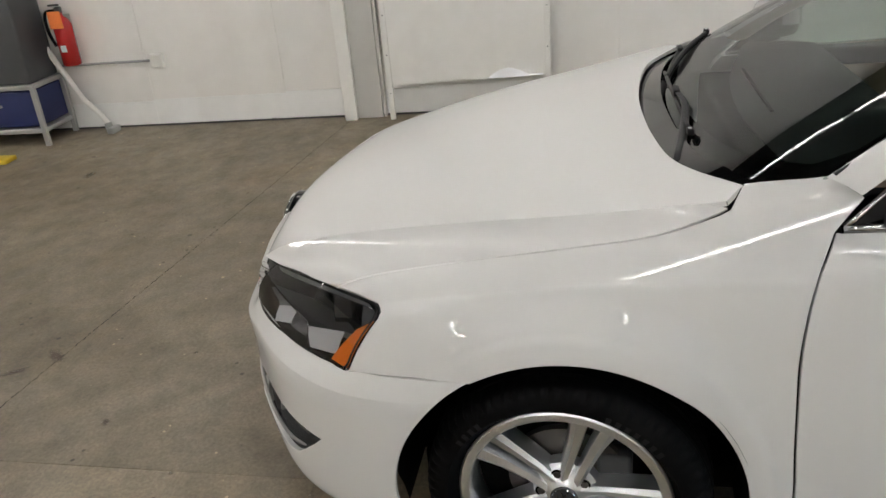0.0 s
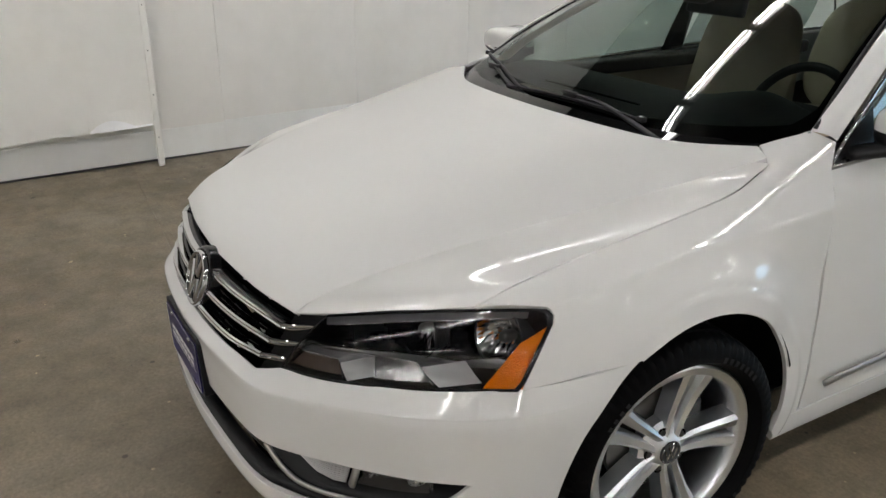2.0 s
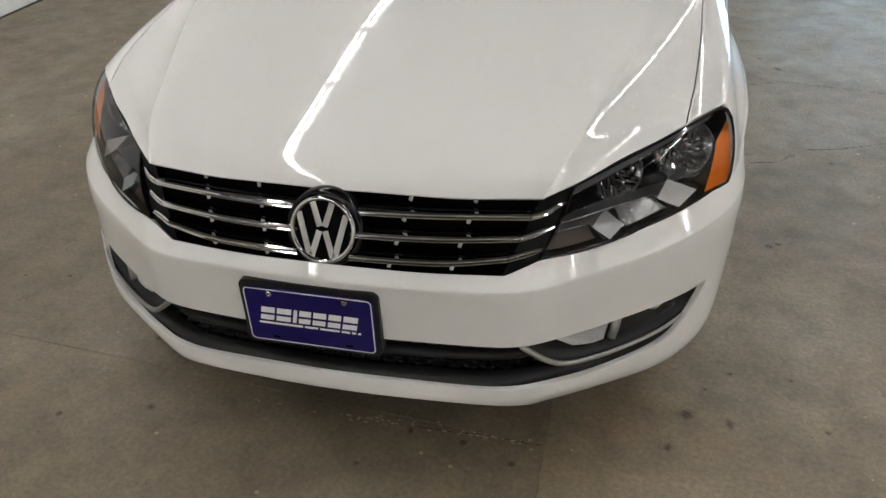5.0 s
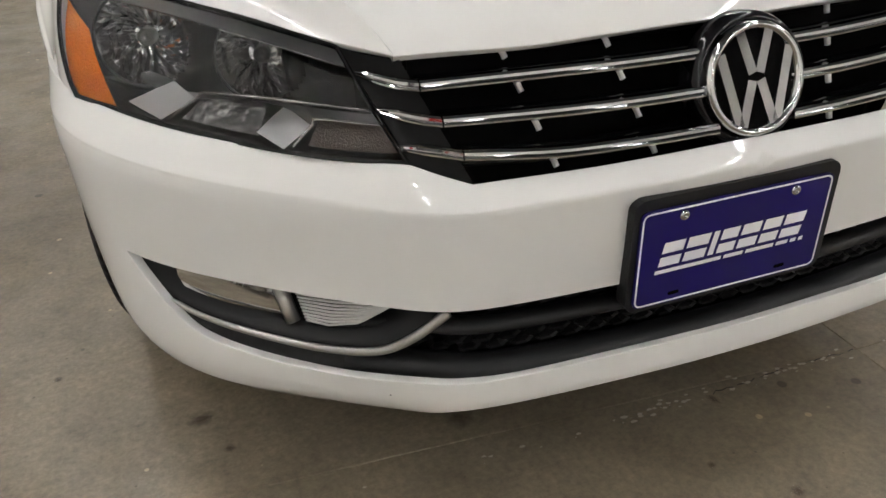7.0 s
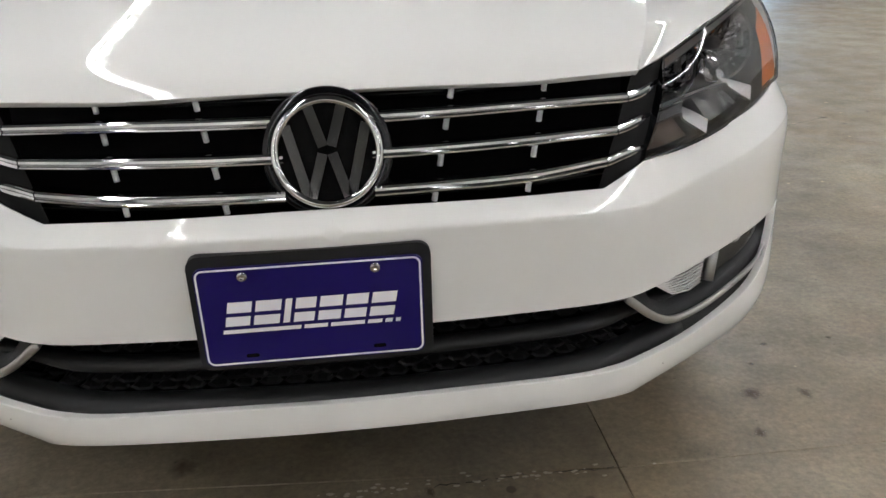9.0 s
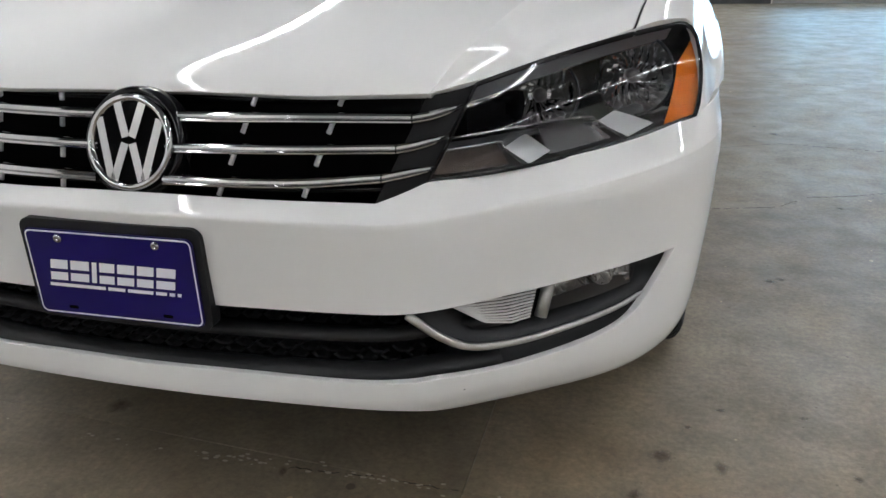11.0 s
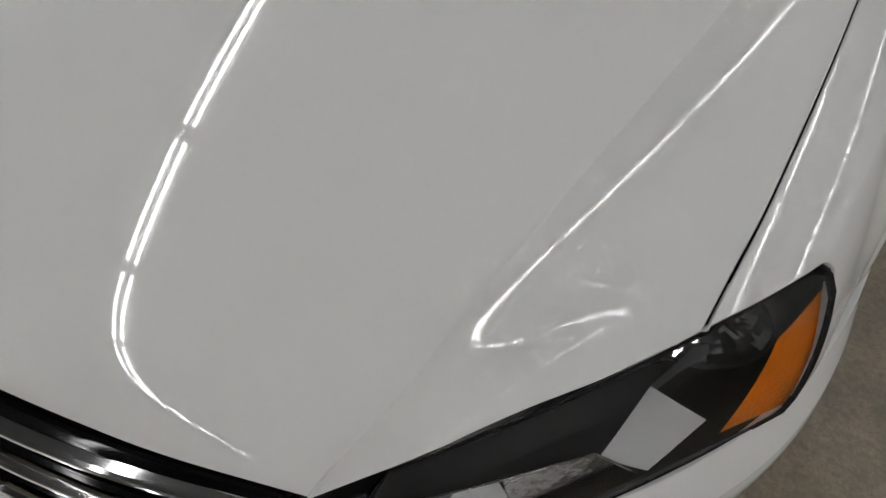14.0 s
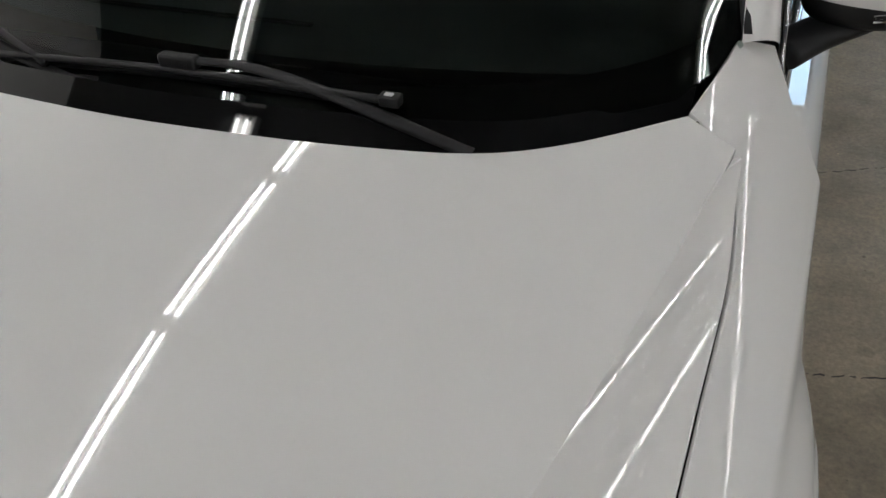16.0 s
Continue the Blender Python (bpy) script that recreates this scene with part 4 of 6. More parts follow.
up = [p for p in top_line if p[1] < 0.78]
o = up + [seam_end] + wheel_front + [p for p in foot_edge[::-1] if p[1] < wheel_front[-1][1] - 0.01] + list(lip_edge) + list(low_edge[::-1][1:])
V, N, F = both_sides(*trimmed(nose, o, 0.022, 0.014, closed_at_center=True))
part("bumper", mesh_of("bumper", V, F, N), M_PAINT, car, "white front bumper with a wide lower opening")

# wings
lamp_out = np.array([lamp.at(u, v)[0] for u, v in [(3.92, 2.95), (4.02, 2.75), (4.06, 2.45)] + [(4.06, q) for q in np.linspace(2.1, 0.0, 8)]])
wing_gap = spline(GAP, 8) + [0.0032, 0, 0]
door_gap = spline([(0.813, 1.494, 0.985), (0.88, 1.458, 0.905), (0.905, 1.443, 0.75), (0.908, 1.452, 0.54), (0.905, 1.462, 0.42), (0.89, 1.468, 0.298)], 6)
arch_w = arch(0.402, n=50, a0=-12, a1=120.0)
seam_line = [A(nose.at(u, VTOP)[0]) + A((0, 0, 0.003)) for u in np.linspace(7.2, 9.9, 18)]
seam_line = [p for p in seam_line if 0.50 < p[1] < 0.785]
tip_line = [lamp.at(u, 3.04)[0] for u in np.linspace(U0 + 0.02, 3.84, 9)]
o = list(wing_gap[1:-1]) + [A((0.7695, 1.3112, 1.0215)), A((0.7085, 1.3445, 1.048)), A((0.724, 1.41, 1.058)), A((0.736, 1.458, 1.068)), A((0.741, 1.494, 1.075)), A((0.79, 1.548, 1.052))] + list(door_gap) + [A((0.875, 1.468, 0.225)), A((0.878, 1.40, 0.222))] + arch_w + seam_line[::-1] + list(lamp_out[::-1]) + tip_line[::-1]
pair("wing", trimmed(wing, o, 0.0075, 0.012, push=flare), M_PAINT, car, "white front wing over the wheel")

# matt black bars added under the bonnet gaps, standing in for the shade there
for s in (-1, 1):
    Vb, Fb = tube_along([(s * x, y, z - 0.017) for x, y, z in spline(GAP, 6)[5:]] + [(s * 0.715, 1.343, 1.034)], 0.0115, 8)
    part("gap_shade", mesh_of("gap_shade", Vb, Fb), M_VOID, car)

# doors and rear quarter
def gap_at(y, lean=0.0):
    return [A((x, y + lean * (0.98 - z), z)) for x, z in ((0.815, 1.0), (0.87, 0.94), (0.89, 0.88), (0.905, 0.75), (0.908, 0.6), (0.907, 0.45), (0.9, 0.36), (0.89, 0.30))]
dg = [p + A((0, 0.0075, 0)) for p in door_gap]
g1 = gap_at(2.60)
def belt_run(y0, y1):
    us = np.linspace(0, 7, 141)
    P = side.at(us, np.zeros_like(us))
    return [p for p in P if y0 < p[1] < y1]
d1 = trimmed(side, belt_run(1.51, 2.59) + [p - A((0, 0.003, 0)) for p in g1] + dg[::-1], 0.035, 0.012)
pair("front_door", d1, M_PAINT, car, "white front door")
g2 = [p + A((0, 0.003, 0)) for p in g1]
rear_arch = [p for p in arch(0.402, HUB[0] + 2.803, n=50, a0=-10, a1=190)]
d2 = trimmed(side, belt_run(2.61, 3.50) + [A((0.9, 3.52, 0.85))] + [p for p in rear_arch if p[1] < 3.6 ][:] + [A((0.89, 3.33, 0.29))] + g2[::-1], 0.035, 0.012)
pair("rear_door", d2, M_PAINT, car, "white rear door")
d3 = trimmed(side, belt_run(3.51, 4.7) + [A((0.75, 4.72, 0.6)), A((0.75, 4.70, 0.3))] + [A((0.86, 4.3, 0.27))] + [p for p in rear_arch if p[1] >= 3.6 or p[2] > 0.7] + [A((0.9, 3.53, 0.85))], 0.05, 0.012)
pair("rear_quarter", d3, M_PAINT, car, "white rear quarter panel")
# sills
so = [A((0.875, y, 0.292)) for y in np.linspace(1.412, 3.40, 20)] + [A((0.855, y, 0.212)) for y in np.linspace(3.42, 1.40, 20)]
pair("sill", trimmed(side, so, 0.03, 0.03), M_PAINT, car, "white sill under the doors")

# dark inside of the front end and the wheel houses
part("undertray", block(-0.52, 0.52, 0.10, 0.45, 0.280, 0.286, 0.002, seg=1), M_VOID, car)
part("engine_bay", block(-0.56, 0.56, 0.36, 1.22, 0.20, 0.72, 0.02), M_VOID, car)
part("underbody", block(-0.68, 0.68, 0.60, 4.5, 0.22, 0.30, 0.02), M_VOID, car)
part("bulkhead", block(-0.78, 0.78, 1.42, 1.55, 0.3, 0.93, 0.02), M_VOID, car)
for yc in (HUB[0], HUB[0] + 2.803):
    for s in (-1, 1):
        a = np.radians(np.linspace(-14, 194, 30))
        rows = [[(s * (x if x < 0.6 else 0.80 + 0.1 * min(1, max(0, (0.412 * math.sin(t) + 0.05) / 0.2))), yc + 0.412 * math.cos(t), 0.335 + 0.412 * math.sin(t)) for t in a] for x in (0.9, 0.58)]
        Vl, Fl = strip_faces(np.array(rows[0]), np.array(rows[1]))
        k = len(Vl)
        Vl = np.vstack([Vl, [[s * 0.58, yc, 0.3]]])
        Fl += [[30 + i, 31 + i, k] for i in range(29)]
        part("wheel_liner", mesh_of("wheel_liner", Vl, Fl), M_VOID, car)

# --- grille ---
grille = part("grille", block(-0.44, 0.44, 0.17, 0.19, 0.60, 0.76), M_VOID, car, "gloss black grille with chrome bars")
def grille_y(x, z):
    """The grille's front, from its foot to the bonnet edge."""
    x = abs(x)
    return 0.03 + 0.28 * x * x + 0.13 * max(0, x - 0.3) + (z - 0.612) * (0.62 - 0.25 * x)
# black surround under the bonnet edge and above the bumper
for z0, dz in ((0.742, 0.012), (0.622, 0.009)):
    xs = np.linspace(-0.45, 0.45, 40)
    P = [(x, grille_y(x, z0) + (0.05 if z0 > 0.7 else 0.03), z0 - 0.006 * (abs(x) / 0.45) * (z0 < 0.7)) for x in xs]
    Vb, Fb = tube_along(P, dz, 8, 0.8)
    part("surround", mesh_of("surround", Vb, Fb), M_PIANO, grille)
BARS = [(0.727, 0.443, 0.131, 0.724, 0.504, 0.185, 0.735), (0.683, 0.423, 0.108, 0.682, 0.486, 0.155, 0.692), (0.636, 0.404, 0.089, 0.641, 0.472, 0.128, 0.650)]
BAR = [(0.012, 0.0062), (0.001, 0.0074), (-0.0036, 0.0052), (-0.0044, 0.0018), (-0.0026, -0.0006), (-0.0052, -0.0026), (-0.0054, -0.0048), (-0.002, -0.0068), (0.012, -0.0066)]
def bar_along(P, taper=None):
    """A chrome bar of the grille's section along points that run across the car."""
    P = np.array(P)
    k = np.ones(len(P)) if taper is None else np.array(taper, float)
    n = len(BAR)
    V = np.vstack([p + np.array([(0, a * t, b * t) for a, b in BAR]) for p, t in zip(P, k)])
    F = [[i * n + j, i * n + (j + 1) % n, (i + 1) * n + (j + 1) % n, (i + 1) * n + j] for i in range(len(P) - 1) for j in range(n)]
    F += [list(range(n))[::-1], [(len(P) - 1) * n + j for j in range(n)]]
    if P[-1, 0] < 0:
        F = [f[::-1] for f in F]
    me = mesh_of("bar", V, F)
    return shade_auto(me, 24)
for zc, bx, by, bz, ex, ey, ez in BARS:
    for s in (-1, 1):
        P = spline([(s * 0.06, by - 0.055, zc), (s * 0.16, by - 0.05, zc), (s * 0.28, by - 0.035, zc), (s * (bx - 0.006), by - 0.003, bz)], 6)
        part("chrome_bar", bar_along(P), M_CHROME, grille)
        Q = spline([(s * (bx - 0.004), by - 0.0022, bz), (s * (bx + 0.024), by + 0.016, bz + 0.003), (s * ex, ey, ez)], 5)
        part("bar_end", bar_along(Q, np.r_[np.ones(7), 0.95, 0.8, 0.6, 0.3]), M_CHROME, grille)
        # black fin behind each chrome bar
        R = P + [0, 0.024, -0.001]
        Vb, Fb = tube_along(R, 0.02, 6, 0.33, up=(0, 0, 1))
        part("fin", mesh_of("fin", Vb, Fb), M_PIANO, grille)
for s in (-1, 1):
    # slanted block between grille and headlamp
    blk = Skin([[(s * x, y, z) for x, y, z in col] for col in (
        ((0.385, 0.082, 0.598), (0.415, 0.115, 0.665), (0.452, 0.158, 0.752)),
        ((0.425, 0.102, 0.607), (0.455, 0.135, 0.675), (0.487, 0.182, 0.757)),
        ((0.464, 0.118, 0.632), (0.488, 0.158, 0.70), (0.522, 0.212, 0.766)))])
    gu, gv = np.meshgrid(np.linspace(0, 2, 13), np.linspace(0, 2, 13), indexing="ij")
    P = blk.at(gu.ravel(), gv.ravel())
    Fb = [[i * 13 + j, (i + 1) * 13 + j, (i + 1) * 13 + j + 1, i * 13 + j + 1] for i in range(12) for j in range(12)]
    part("end_block", mesh_of("end_block", P, Fb if s > 0 else [f[::-1] for f in Fb]), M_END, grille)
    # small upright chrome ticks in the gaps between the bars
    for x1, x0 in ((0.178, 0.142), (0.318, 0.278)):
        for z0, z1 in ((0.738, 0.757), (0.699, 0.719), (0.654, 0.675), (0.611, 0.629)):
            f = lambda z: x0 + (x1 - x0) * (z - 0.612) / 0.133
            P = [(s * f(z), grille_y(f(z), z) + 0.016, z) for z in (z0, (z0 + z1) / 2, z1)]
            Vb, Fb = tube_along(P, 0.0042, 6, 1.0, up=(0, 1, 0))
            part("chrome_tick", mesh_of("chrome_tick", Vb, Fb), M_TRIM, grille)

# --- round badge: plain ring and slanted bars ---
badge_m = Matrix.Translation((0, 0.05, 0.690)) @ Matrix.Rotation(radians(-17), 4, "X")
def on_badge(V):
    return np.array([badge_m @ Vector(v) for v in V])
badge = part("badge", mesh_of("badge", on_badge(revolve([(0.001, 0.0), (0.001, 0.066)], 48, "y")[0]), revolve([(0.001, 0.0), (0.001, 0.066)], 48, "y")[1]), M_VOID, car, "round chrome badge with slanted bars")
prof = [(0.02, 0.0755), (0.0, 0.0755), (-0.006, 0.074), (-0.008, 0.070), (-0.006, 0.0655), (0.004, 0.0635)]
Vb, Fb = revolve(prof, 64, "y")
part("ring", mesh_of("ring", on_badge(Vb), Fb), M_CHROME, badge)
Vb, Fb = revolve([(0.035, 0.092), (0.012, 0.089), (0.004, 0.084), (0.006, 0.077)], 64, "y")
part("collar", mesh_of("collar", on_badge(Vb), Fb), M_PIANO, badge)
for x0, z0, x1, z1 in ((0.0225, 0.062, 0.0055, 0.008), (0.0535, 0.037, 0.0285, -0.060), (0.0065, -0.0015, 0.0245, -0.060)):
    for s in (-1, 1):
        d = Vector((x1 - x0, 0, z1 - z0))
        nrm = Vector((d.z, 0, -d.x)).normalized() * 0.0068
        bm = bmesh.new()
        top = [bm.verts.new((s * (x + nrm.x * q), -0.005, z + nrm.z * q)) for x, z, q in ((x0, z0, 1), (x0, z0, -1), (x1, z1, -1), (x1, z1, 1))]
        bot = [bm.verts.new((s * (x + nrm.x * q * 1.35), 0.004, z + nrm.z * q * 1.35)) for x, z, q in ((x0, z0, 1), (x0, z0, -1), (x1, z1, -1), (x1, z1, 1))]
        bm.faces.new(top)
        for i in range(4):
            bm.faces.new((top[i], top[(i + 1) % 4], bot[(i + 1) % 4], bot[i]))
        bmesh.ops.recalc_face_normals(bm, faces=bm.faces[:])
        bmesh.ops.transform(bm, matrix=badge_m, verts=bm.verts[:])
        part("slanted_bar", bm, M_CHROME, badge)

# --- headlamps ---
def lamp_pt(u, v, d, s=1):
    p = lamp.at(u, v)[0] - lamp.normal(u, v)[0] * d
    return A((s * p[0], p[1], p[2]))
def lamp_patch(corners, s, n=8):
    """A four-cornered patch inside the lamp: corners of (u, v, depth)."""
    a, b, c, d = [A(q) for q in corners]
    P = [lamp_pt(*((a * (1 - i) + b * i) * (1 - j) + (d * (1 - i) + c * i) * j), s) for i in np.linspace(0, 1, n) for j in np.linspace(0, 1, n)]
    Fp = [[i * n + j, (i + 1) * n + j, (i + 1) * n + j + 1, i * n + j + 1] for i in range(n - 1) for j in range(n - 1)]
    return np.array(P), Fp
def bowl(c, r, s, deep=0.05):
    """A reflector bowl facing forwards, faceted in upright flutes."""
    m = Matrix.Translation((s * c[0], c[1], c[2])) @ Matrix.Rotation(radians(10 * s), 4, "Z") @ Matrix.Rotation(radians(-8), 4, "X")
    prof = [(0.0, r * 0.97)] + [(deep * (1 - q * q), r * 0.97 * q) for q in (0.9, 0.8, 0.68, 0.56, 0.44, 0.32, 0.2)] + [(deep * 0.97, 0.02 * r)]
    Vv, Ff = revolve(prof, 44, "y")
    Vv = np.array(Vv)
    k = np.abs(np.sin(math.pi * Vv[:, 0] / 0.0125))
    Vv[44:, 1] += 0.0045 * k[44:] * np.clip(1.2 - np.abs(Vv[44:, 2]) / r, 0, 1)
    return np.array([m @ Vector(v) for v in Vv]), Ff, m
edge_uv = [(u, -0.02) for u in np.linspace(0, 4, 24)] + [(4.03, v) for v in np.linspace(0.3, 2.4, 10)] + [(3.97, 2.75), (3.85, 2.93)] + [(u, 3.0) for u in np.linspace(3.7, 0, 22)] + [(-0.01, v) for v in np.linspace(2.7, 0.3, 10)]
BACK = A((-0.35, 0.93, -0.03)) * 0.23      # from the cover to the back of the housing
FACE = _even(spline([(0.485, 0.285), (0.593, 0.399), (0.67, 0.458), (0.749, 0.515), (0.845, 0.60)], 8), 60)     # plan of the black face round the bowls
BOWLS = (((0.749, 0.512, 0.733), 0.072), ((0.593, 0.396, 0.714), 0.066))
SHELF_LINE = [(0.12, 1.31, 0.034), (1.2, 1.2, 0.034), (2.3, 0.95, 0.03), (2.55, 0.7, 0.03)]     # edge of the upper shelf
LEDGE_LINE = [(0.06, 0.86, 0.03), (0.6, 0.86, 0.03), (1.0, 0.82, 0.028), (1.13, 0.62, 0.03)]    # edge of the lower shelf
def band(P, Q, s, n=40):
    """A strip between two runs of points inside the lamp, mirrored by s."""
    Vb, Fb = strip_faces(_even(np.array(P), n), _even(np.array(Q), n))
    return Vb * [s, 1, 1], Fb
def run(P, n=6):
    return [lamp_pt(*q) for q in spline(P, n)]
for s in (-1, 1):
    loop = edge_uv + edge_uv[:1]
    rim_in = np.array([lamp_pt(u, v, 0.001, s) for u, v in loop])
    back = rim_in + BACK * [s, 1, 1]
    hl = part("headlamp", mesh_of("headlamp", back[:-1], [list(range(len(edge_uv)))[:: s]]), M_INK, car, "clear headlamp with two round reflectors, silver wings and amber corner")
    # deep sides of the housing
    part("housing", mesh_of("housing", *strip_faces(rim_in, back)), M_INK, hl)
    # black rim of the cover
    Vh, Fh = strip_faces(np.array([lamp_pt(u, v, -0.0012, s) for u, v in loop]), np.array([lamp_pt(2 + (u - 2) * 0.972, 1.45 + (v - 1.45) * 0.925, 0.001, s) for u, v in loop]))
    part("rim", mesh_of("rim", Vh, Fh), M_INK, hl)
    Vc, Nc, Fc = trimmed(lamp, [lamp_pt(u, v, 0) for u, v in edge_uv], 0.02, 0.0)
    lens = part("lens", mesh_of("lens", Vc * [s, 1, 1], Fc if s > 0 else [f[::-1] for f in Fc], Nc * [s, 1, 1]), M_LENS, hl, "clear lamp cover")
    lens.visible_shadow = False
    # grey brow along the top, edged with a chrome line
    brow_low = [(0.0, 2.62, 0.030), (1.2, 2.64, 0.030), (2.4, 2.68, 0.030), (3.62, 2.74, 0.028)]
    Vw, Fw = lamp_patch(((0.0, 2.62, 0.030), (3.62, 2.74, 0.028), (3.6, 2.9, 0.008), (0.0, 2.9, 0.008)), s, 16)
    part("brow", mesh_of("brow", Vw, Fw), M_BROW, hl, "grey brow with a bright edge")
    Vw, Fw = lamp_patch(((0.0, 2.9, 0.008), (3.6, 2.9, 0.008), (3.9, 3.0, 0.003), (0.0, 3.0, 0.003)), s, 14)
    part("brow_top", mesh_of("brow_top", Vw, Fw), M_INK, hl)
    Vw, Fw = tube_along([lamp_pt(*q, s) for q in spline(brow_low, 6)], 0.0014, 6)
    part("chrome_line", mesh_of("chrome_line", Vw, Fw), M_CHROME, hl)
    # roof of the recess, from the brow back to the face
    top = [(x, y, 0.775 + 0.135 * (x - 0.485)) for x, y in FACE]
    part("recess_roof", mesh_of("recess_roof", *band(run(brow_low), top, s)), M_INK, hl)
    # the black face, cut open for the bowls
    n = len(FACE)
    low = [(x, y, 0.640 + 0.05 * (x - 0.485)) for x, y in FACE]
    Vw = np.vstack([A(low) * (1 - t) + A(top) * t for t in np.linspace(0, 1, 40)]) * [s, 1, 1]
    Fw = [[i * n + j, i * n + j + 1, (i + 1) * n + j + 1, (i + 1) * n + j] for i in range(39) for j in range(n - 1)]
    openings = []
    for c, r in BOWLS:
        Vv, Ff, m = bowl(c, r, s)
        openings.append((m.inverted(), r))
        part("reflector", mesh_of("reflector", Vv, Ff, smooth=False), M_BULB, hl, "round fluted chrome reflector")
        Vv, Ff = revolve([(0.075, r * 1.0), (0.0, r * 1.05), (-0.004, r * 1.035), (-0.004, r * 0.99), (0.002, r * 0.965)], 44, "y")
        part("ring", mesh_of("ring", np.array([m @ Vector(v) for v in Vv]), Ff), M_SHELF, hl)
        Vv, Ff = revolve([(0.012, 0.0), (0.008, r * 0.12), (0.016, r * 0.19), (0.045, r * 0.19)], 20, "y")
        part("bulb_cap", mesh_of("bulb_cap", np.array([m @ Vector(v) for v in Vv]), Ff), M_IRON, hl)
    def solid(f):
        c = Vector(Vw[f].mean(0))
        return all(math.hypot((mi @ c).x, (mi @ c).z) > r * 0.985 for mi, r in openings)
    part("face", mesh_of("face", Vw, [f for f in Fw if solid(f)]), M_INK, hl)
    # satin shelf before the bowls, folding down outwards into the outer silver wing
    front = run(SHELF_LINE) + [lamp_pt(*q) for q in ((2.85, 0.74, 0.055), (3.15, 0.78, 0.08), (3.6, 0.8, 0.1))]
    part("shelf", mesh_of("shelf", *band(front, low, s)), M_LEDGE, hl, "satin grey shelf")
    # its riser, then the lower shelf that folds into the inner silver wing
    step = run([(0.12, 1.16, 0.046), (1.2, 1.06, 0.05), (1.75, 0.95, 0.07), (2.1, 0.8, 0.075)])
    part("riser", mesh_of("riser", *band(run(SHELF_LINE), step, s)), M_INK, hl)
    front = run(LEDGE_LINE) + [lamp_pt(*q) for q in ((1.35, 0.73, 0.055), (1.62, 0.85, 0.075))]
    part("shelf", mesh_of("shelf", *band(front, step, s)), M_LEDGE, hl, "satin grey shelf")
    for a, b_, c, e in (((1.13, 0.62, 0.03), (1.62, 0.85, 0.075), (1.95, 0.2, 0.03), (1.57, 0.04, 0.008)), ((2.55, 0.7, 0.03), (3.15, 0.78, 0.08), (3.53, 0.12, 0.03), (3.02, 0.05, 0.01))):
        Vw, Fw = lamp_patch((a, b_, c, e), s, 6)
        part("silver_wing", mesh_of("silver_wing", Vw, Fw), M_WING, hl, "satin silver wing")
    # chrome edges of both shelves, running on down the wings
    for P in (LEDGE_LINE + [(1.45, 0.12, 0.012)], SHELF_LINE + [(2.92, 0.12, 0.012)]):
        Vw, Fw = tube_along([lamp_pt(*q, s) for q in spline(P, 5)], 0.0019, 6)
        part("chrome_line", mesh_of("chrome_line", Vw, Fw), M_CHROME, hl)
    # low lamp windows under the shelves
    for cs, mat, words in ((((0.06, 0.1, 0.03), (1.35, 0.1, 0.03), (1.05, 0.78, 0.05), (0.1, 0.82, 0.05)), M_BROWN, "smoked amber lamp window"), (((1.95, 0.12, 0.03), (2.88, 0.1, 0.03), (2.5, 0.78, 0.045), (1.7, 0.95, 0.055)), M_FACET, "faceted clear lamp window")):
        Vw, Fw = lamp_patch(cs, s, 10)
        part("lamp_window", mesh_of("lamp_window", Vw, Fw), mat, hl, words)
    Vw, Fw = lamp_patch(((3.98, 2.42, 0.012), (4.06, 0.03, 0.006), (3.57, 0.03, 0.012), (3.72, 1.8, 0.02)), s, 8)
    part("amber_corner", mesh_of("amber_corner", Vw, Fw), M_AMBER, hl, "amber corner reflector")

# --- plate and its bracket ---
PX = -0.0365
plate_m = Matrix.Translation((PX, 0.0, 0.479)) @ Matrix.Rotation(radians(2), 4, "X")
def rounded(w, h, r, n=5):
    pts = []
    for cx, cz, a0 in ((w - r, h - r, 0), (-w + r, h - r, 90), (-w + r, -h + r, 180), (w - r, -h + r, 270)):
        pts += [(cx + r * math.cos(radians(a0 + 90 * i / n)), cz + r * math.sin(radians(a0 + 90 * i / n))) for i in range(n + 1)]
    return pts
def plate_slab(w, h, r, y0, y1, m, dx=0, dz=0):
    bm = bmesh.new()
    a = [bm.verts.new((x + dx, y0, z + dz)) for x, z in rounded(w, h, r)]
    b = [bm.verts.new((x + dx, y1, z + dz)) for x, z in rounded(w, h, r)]
    bm.faces.new(a)
    bm.faces.new(b[::-1])
    for i in range(len(a)):
        bm.faces.new((a[i], b[i], b[(i + 1) % len(a)], a[(i + 1) % len(a)]))
    bmesh.ops.recalc_face_normals(bm, faces=bm.faces[:])
    bmesh.ops.transform(bm, matrix=m, verts=bm.verts[:])
    return bm
def ring_slab(w, h, r, t, y0, m):
    o, i_ = rounded(w, h, r), rounded(w - t, h - t, max(0.002, r - t))
    V = [m @ Vector((x, y0, z)) for x, z in o] + [m @ Vector((x, y0, z)) for x, z in i_]
    n = len(o)
    return mesh_of("border", V, [[k, (k + 1) % n, n + (k + 1) % n, n + k] for k in range(n)], smooth=False)
bracket = part("plate_bracket", plate_slab(0.164, 0.0885, 0.018, 0.003, 0.028, plate_m, 0.002, 0.004), M_BLACK, car, "black plastic plate bracket")
plate = part("front_plate", plate_slab(0.1535, 0.0765, 0.012, -0.001, 0.002, plate_m), M_BLUE, car, "blue dealer plate with white border and white slanted print")
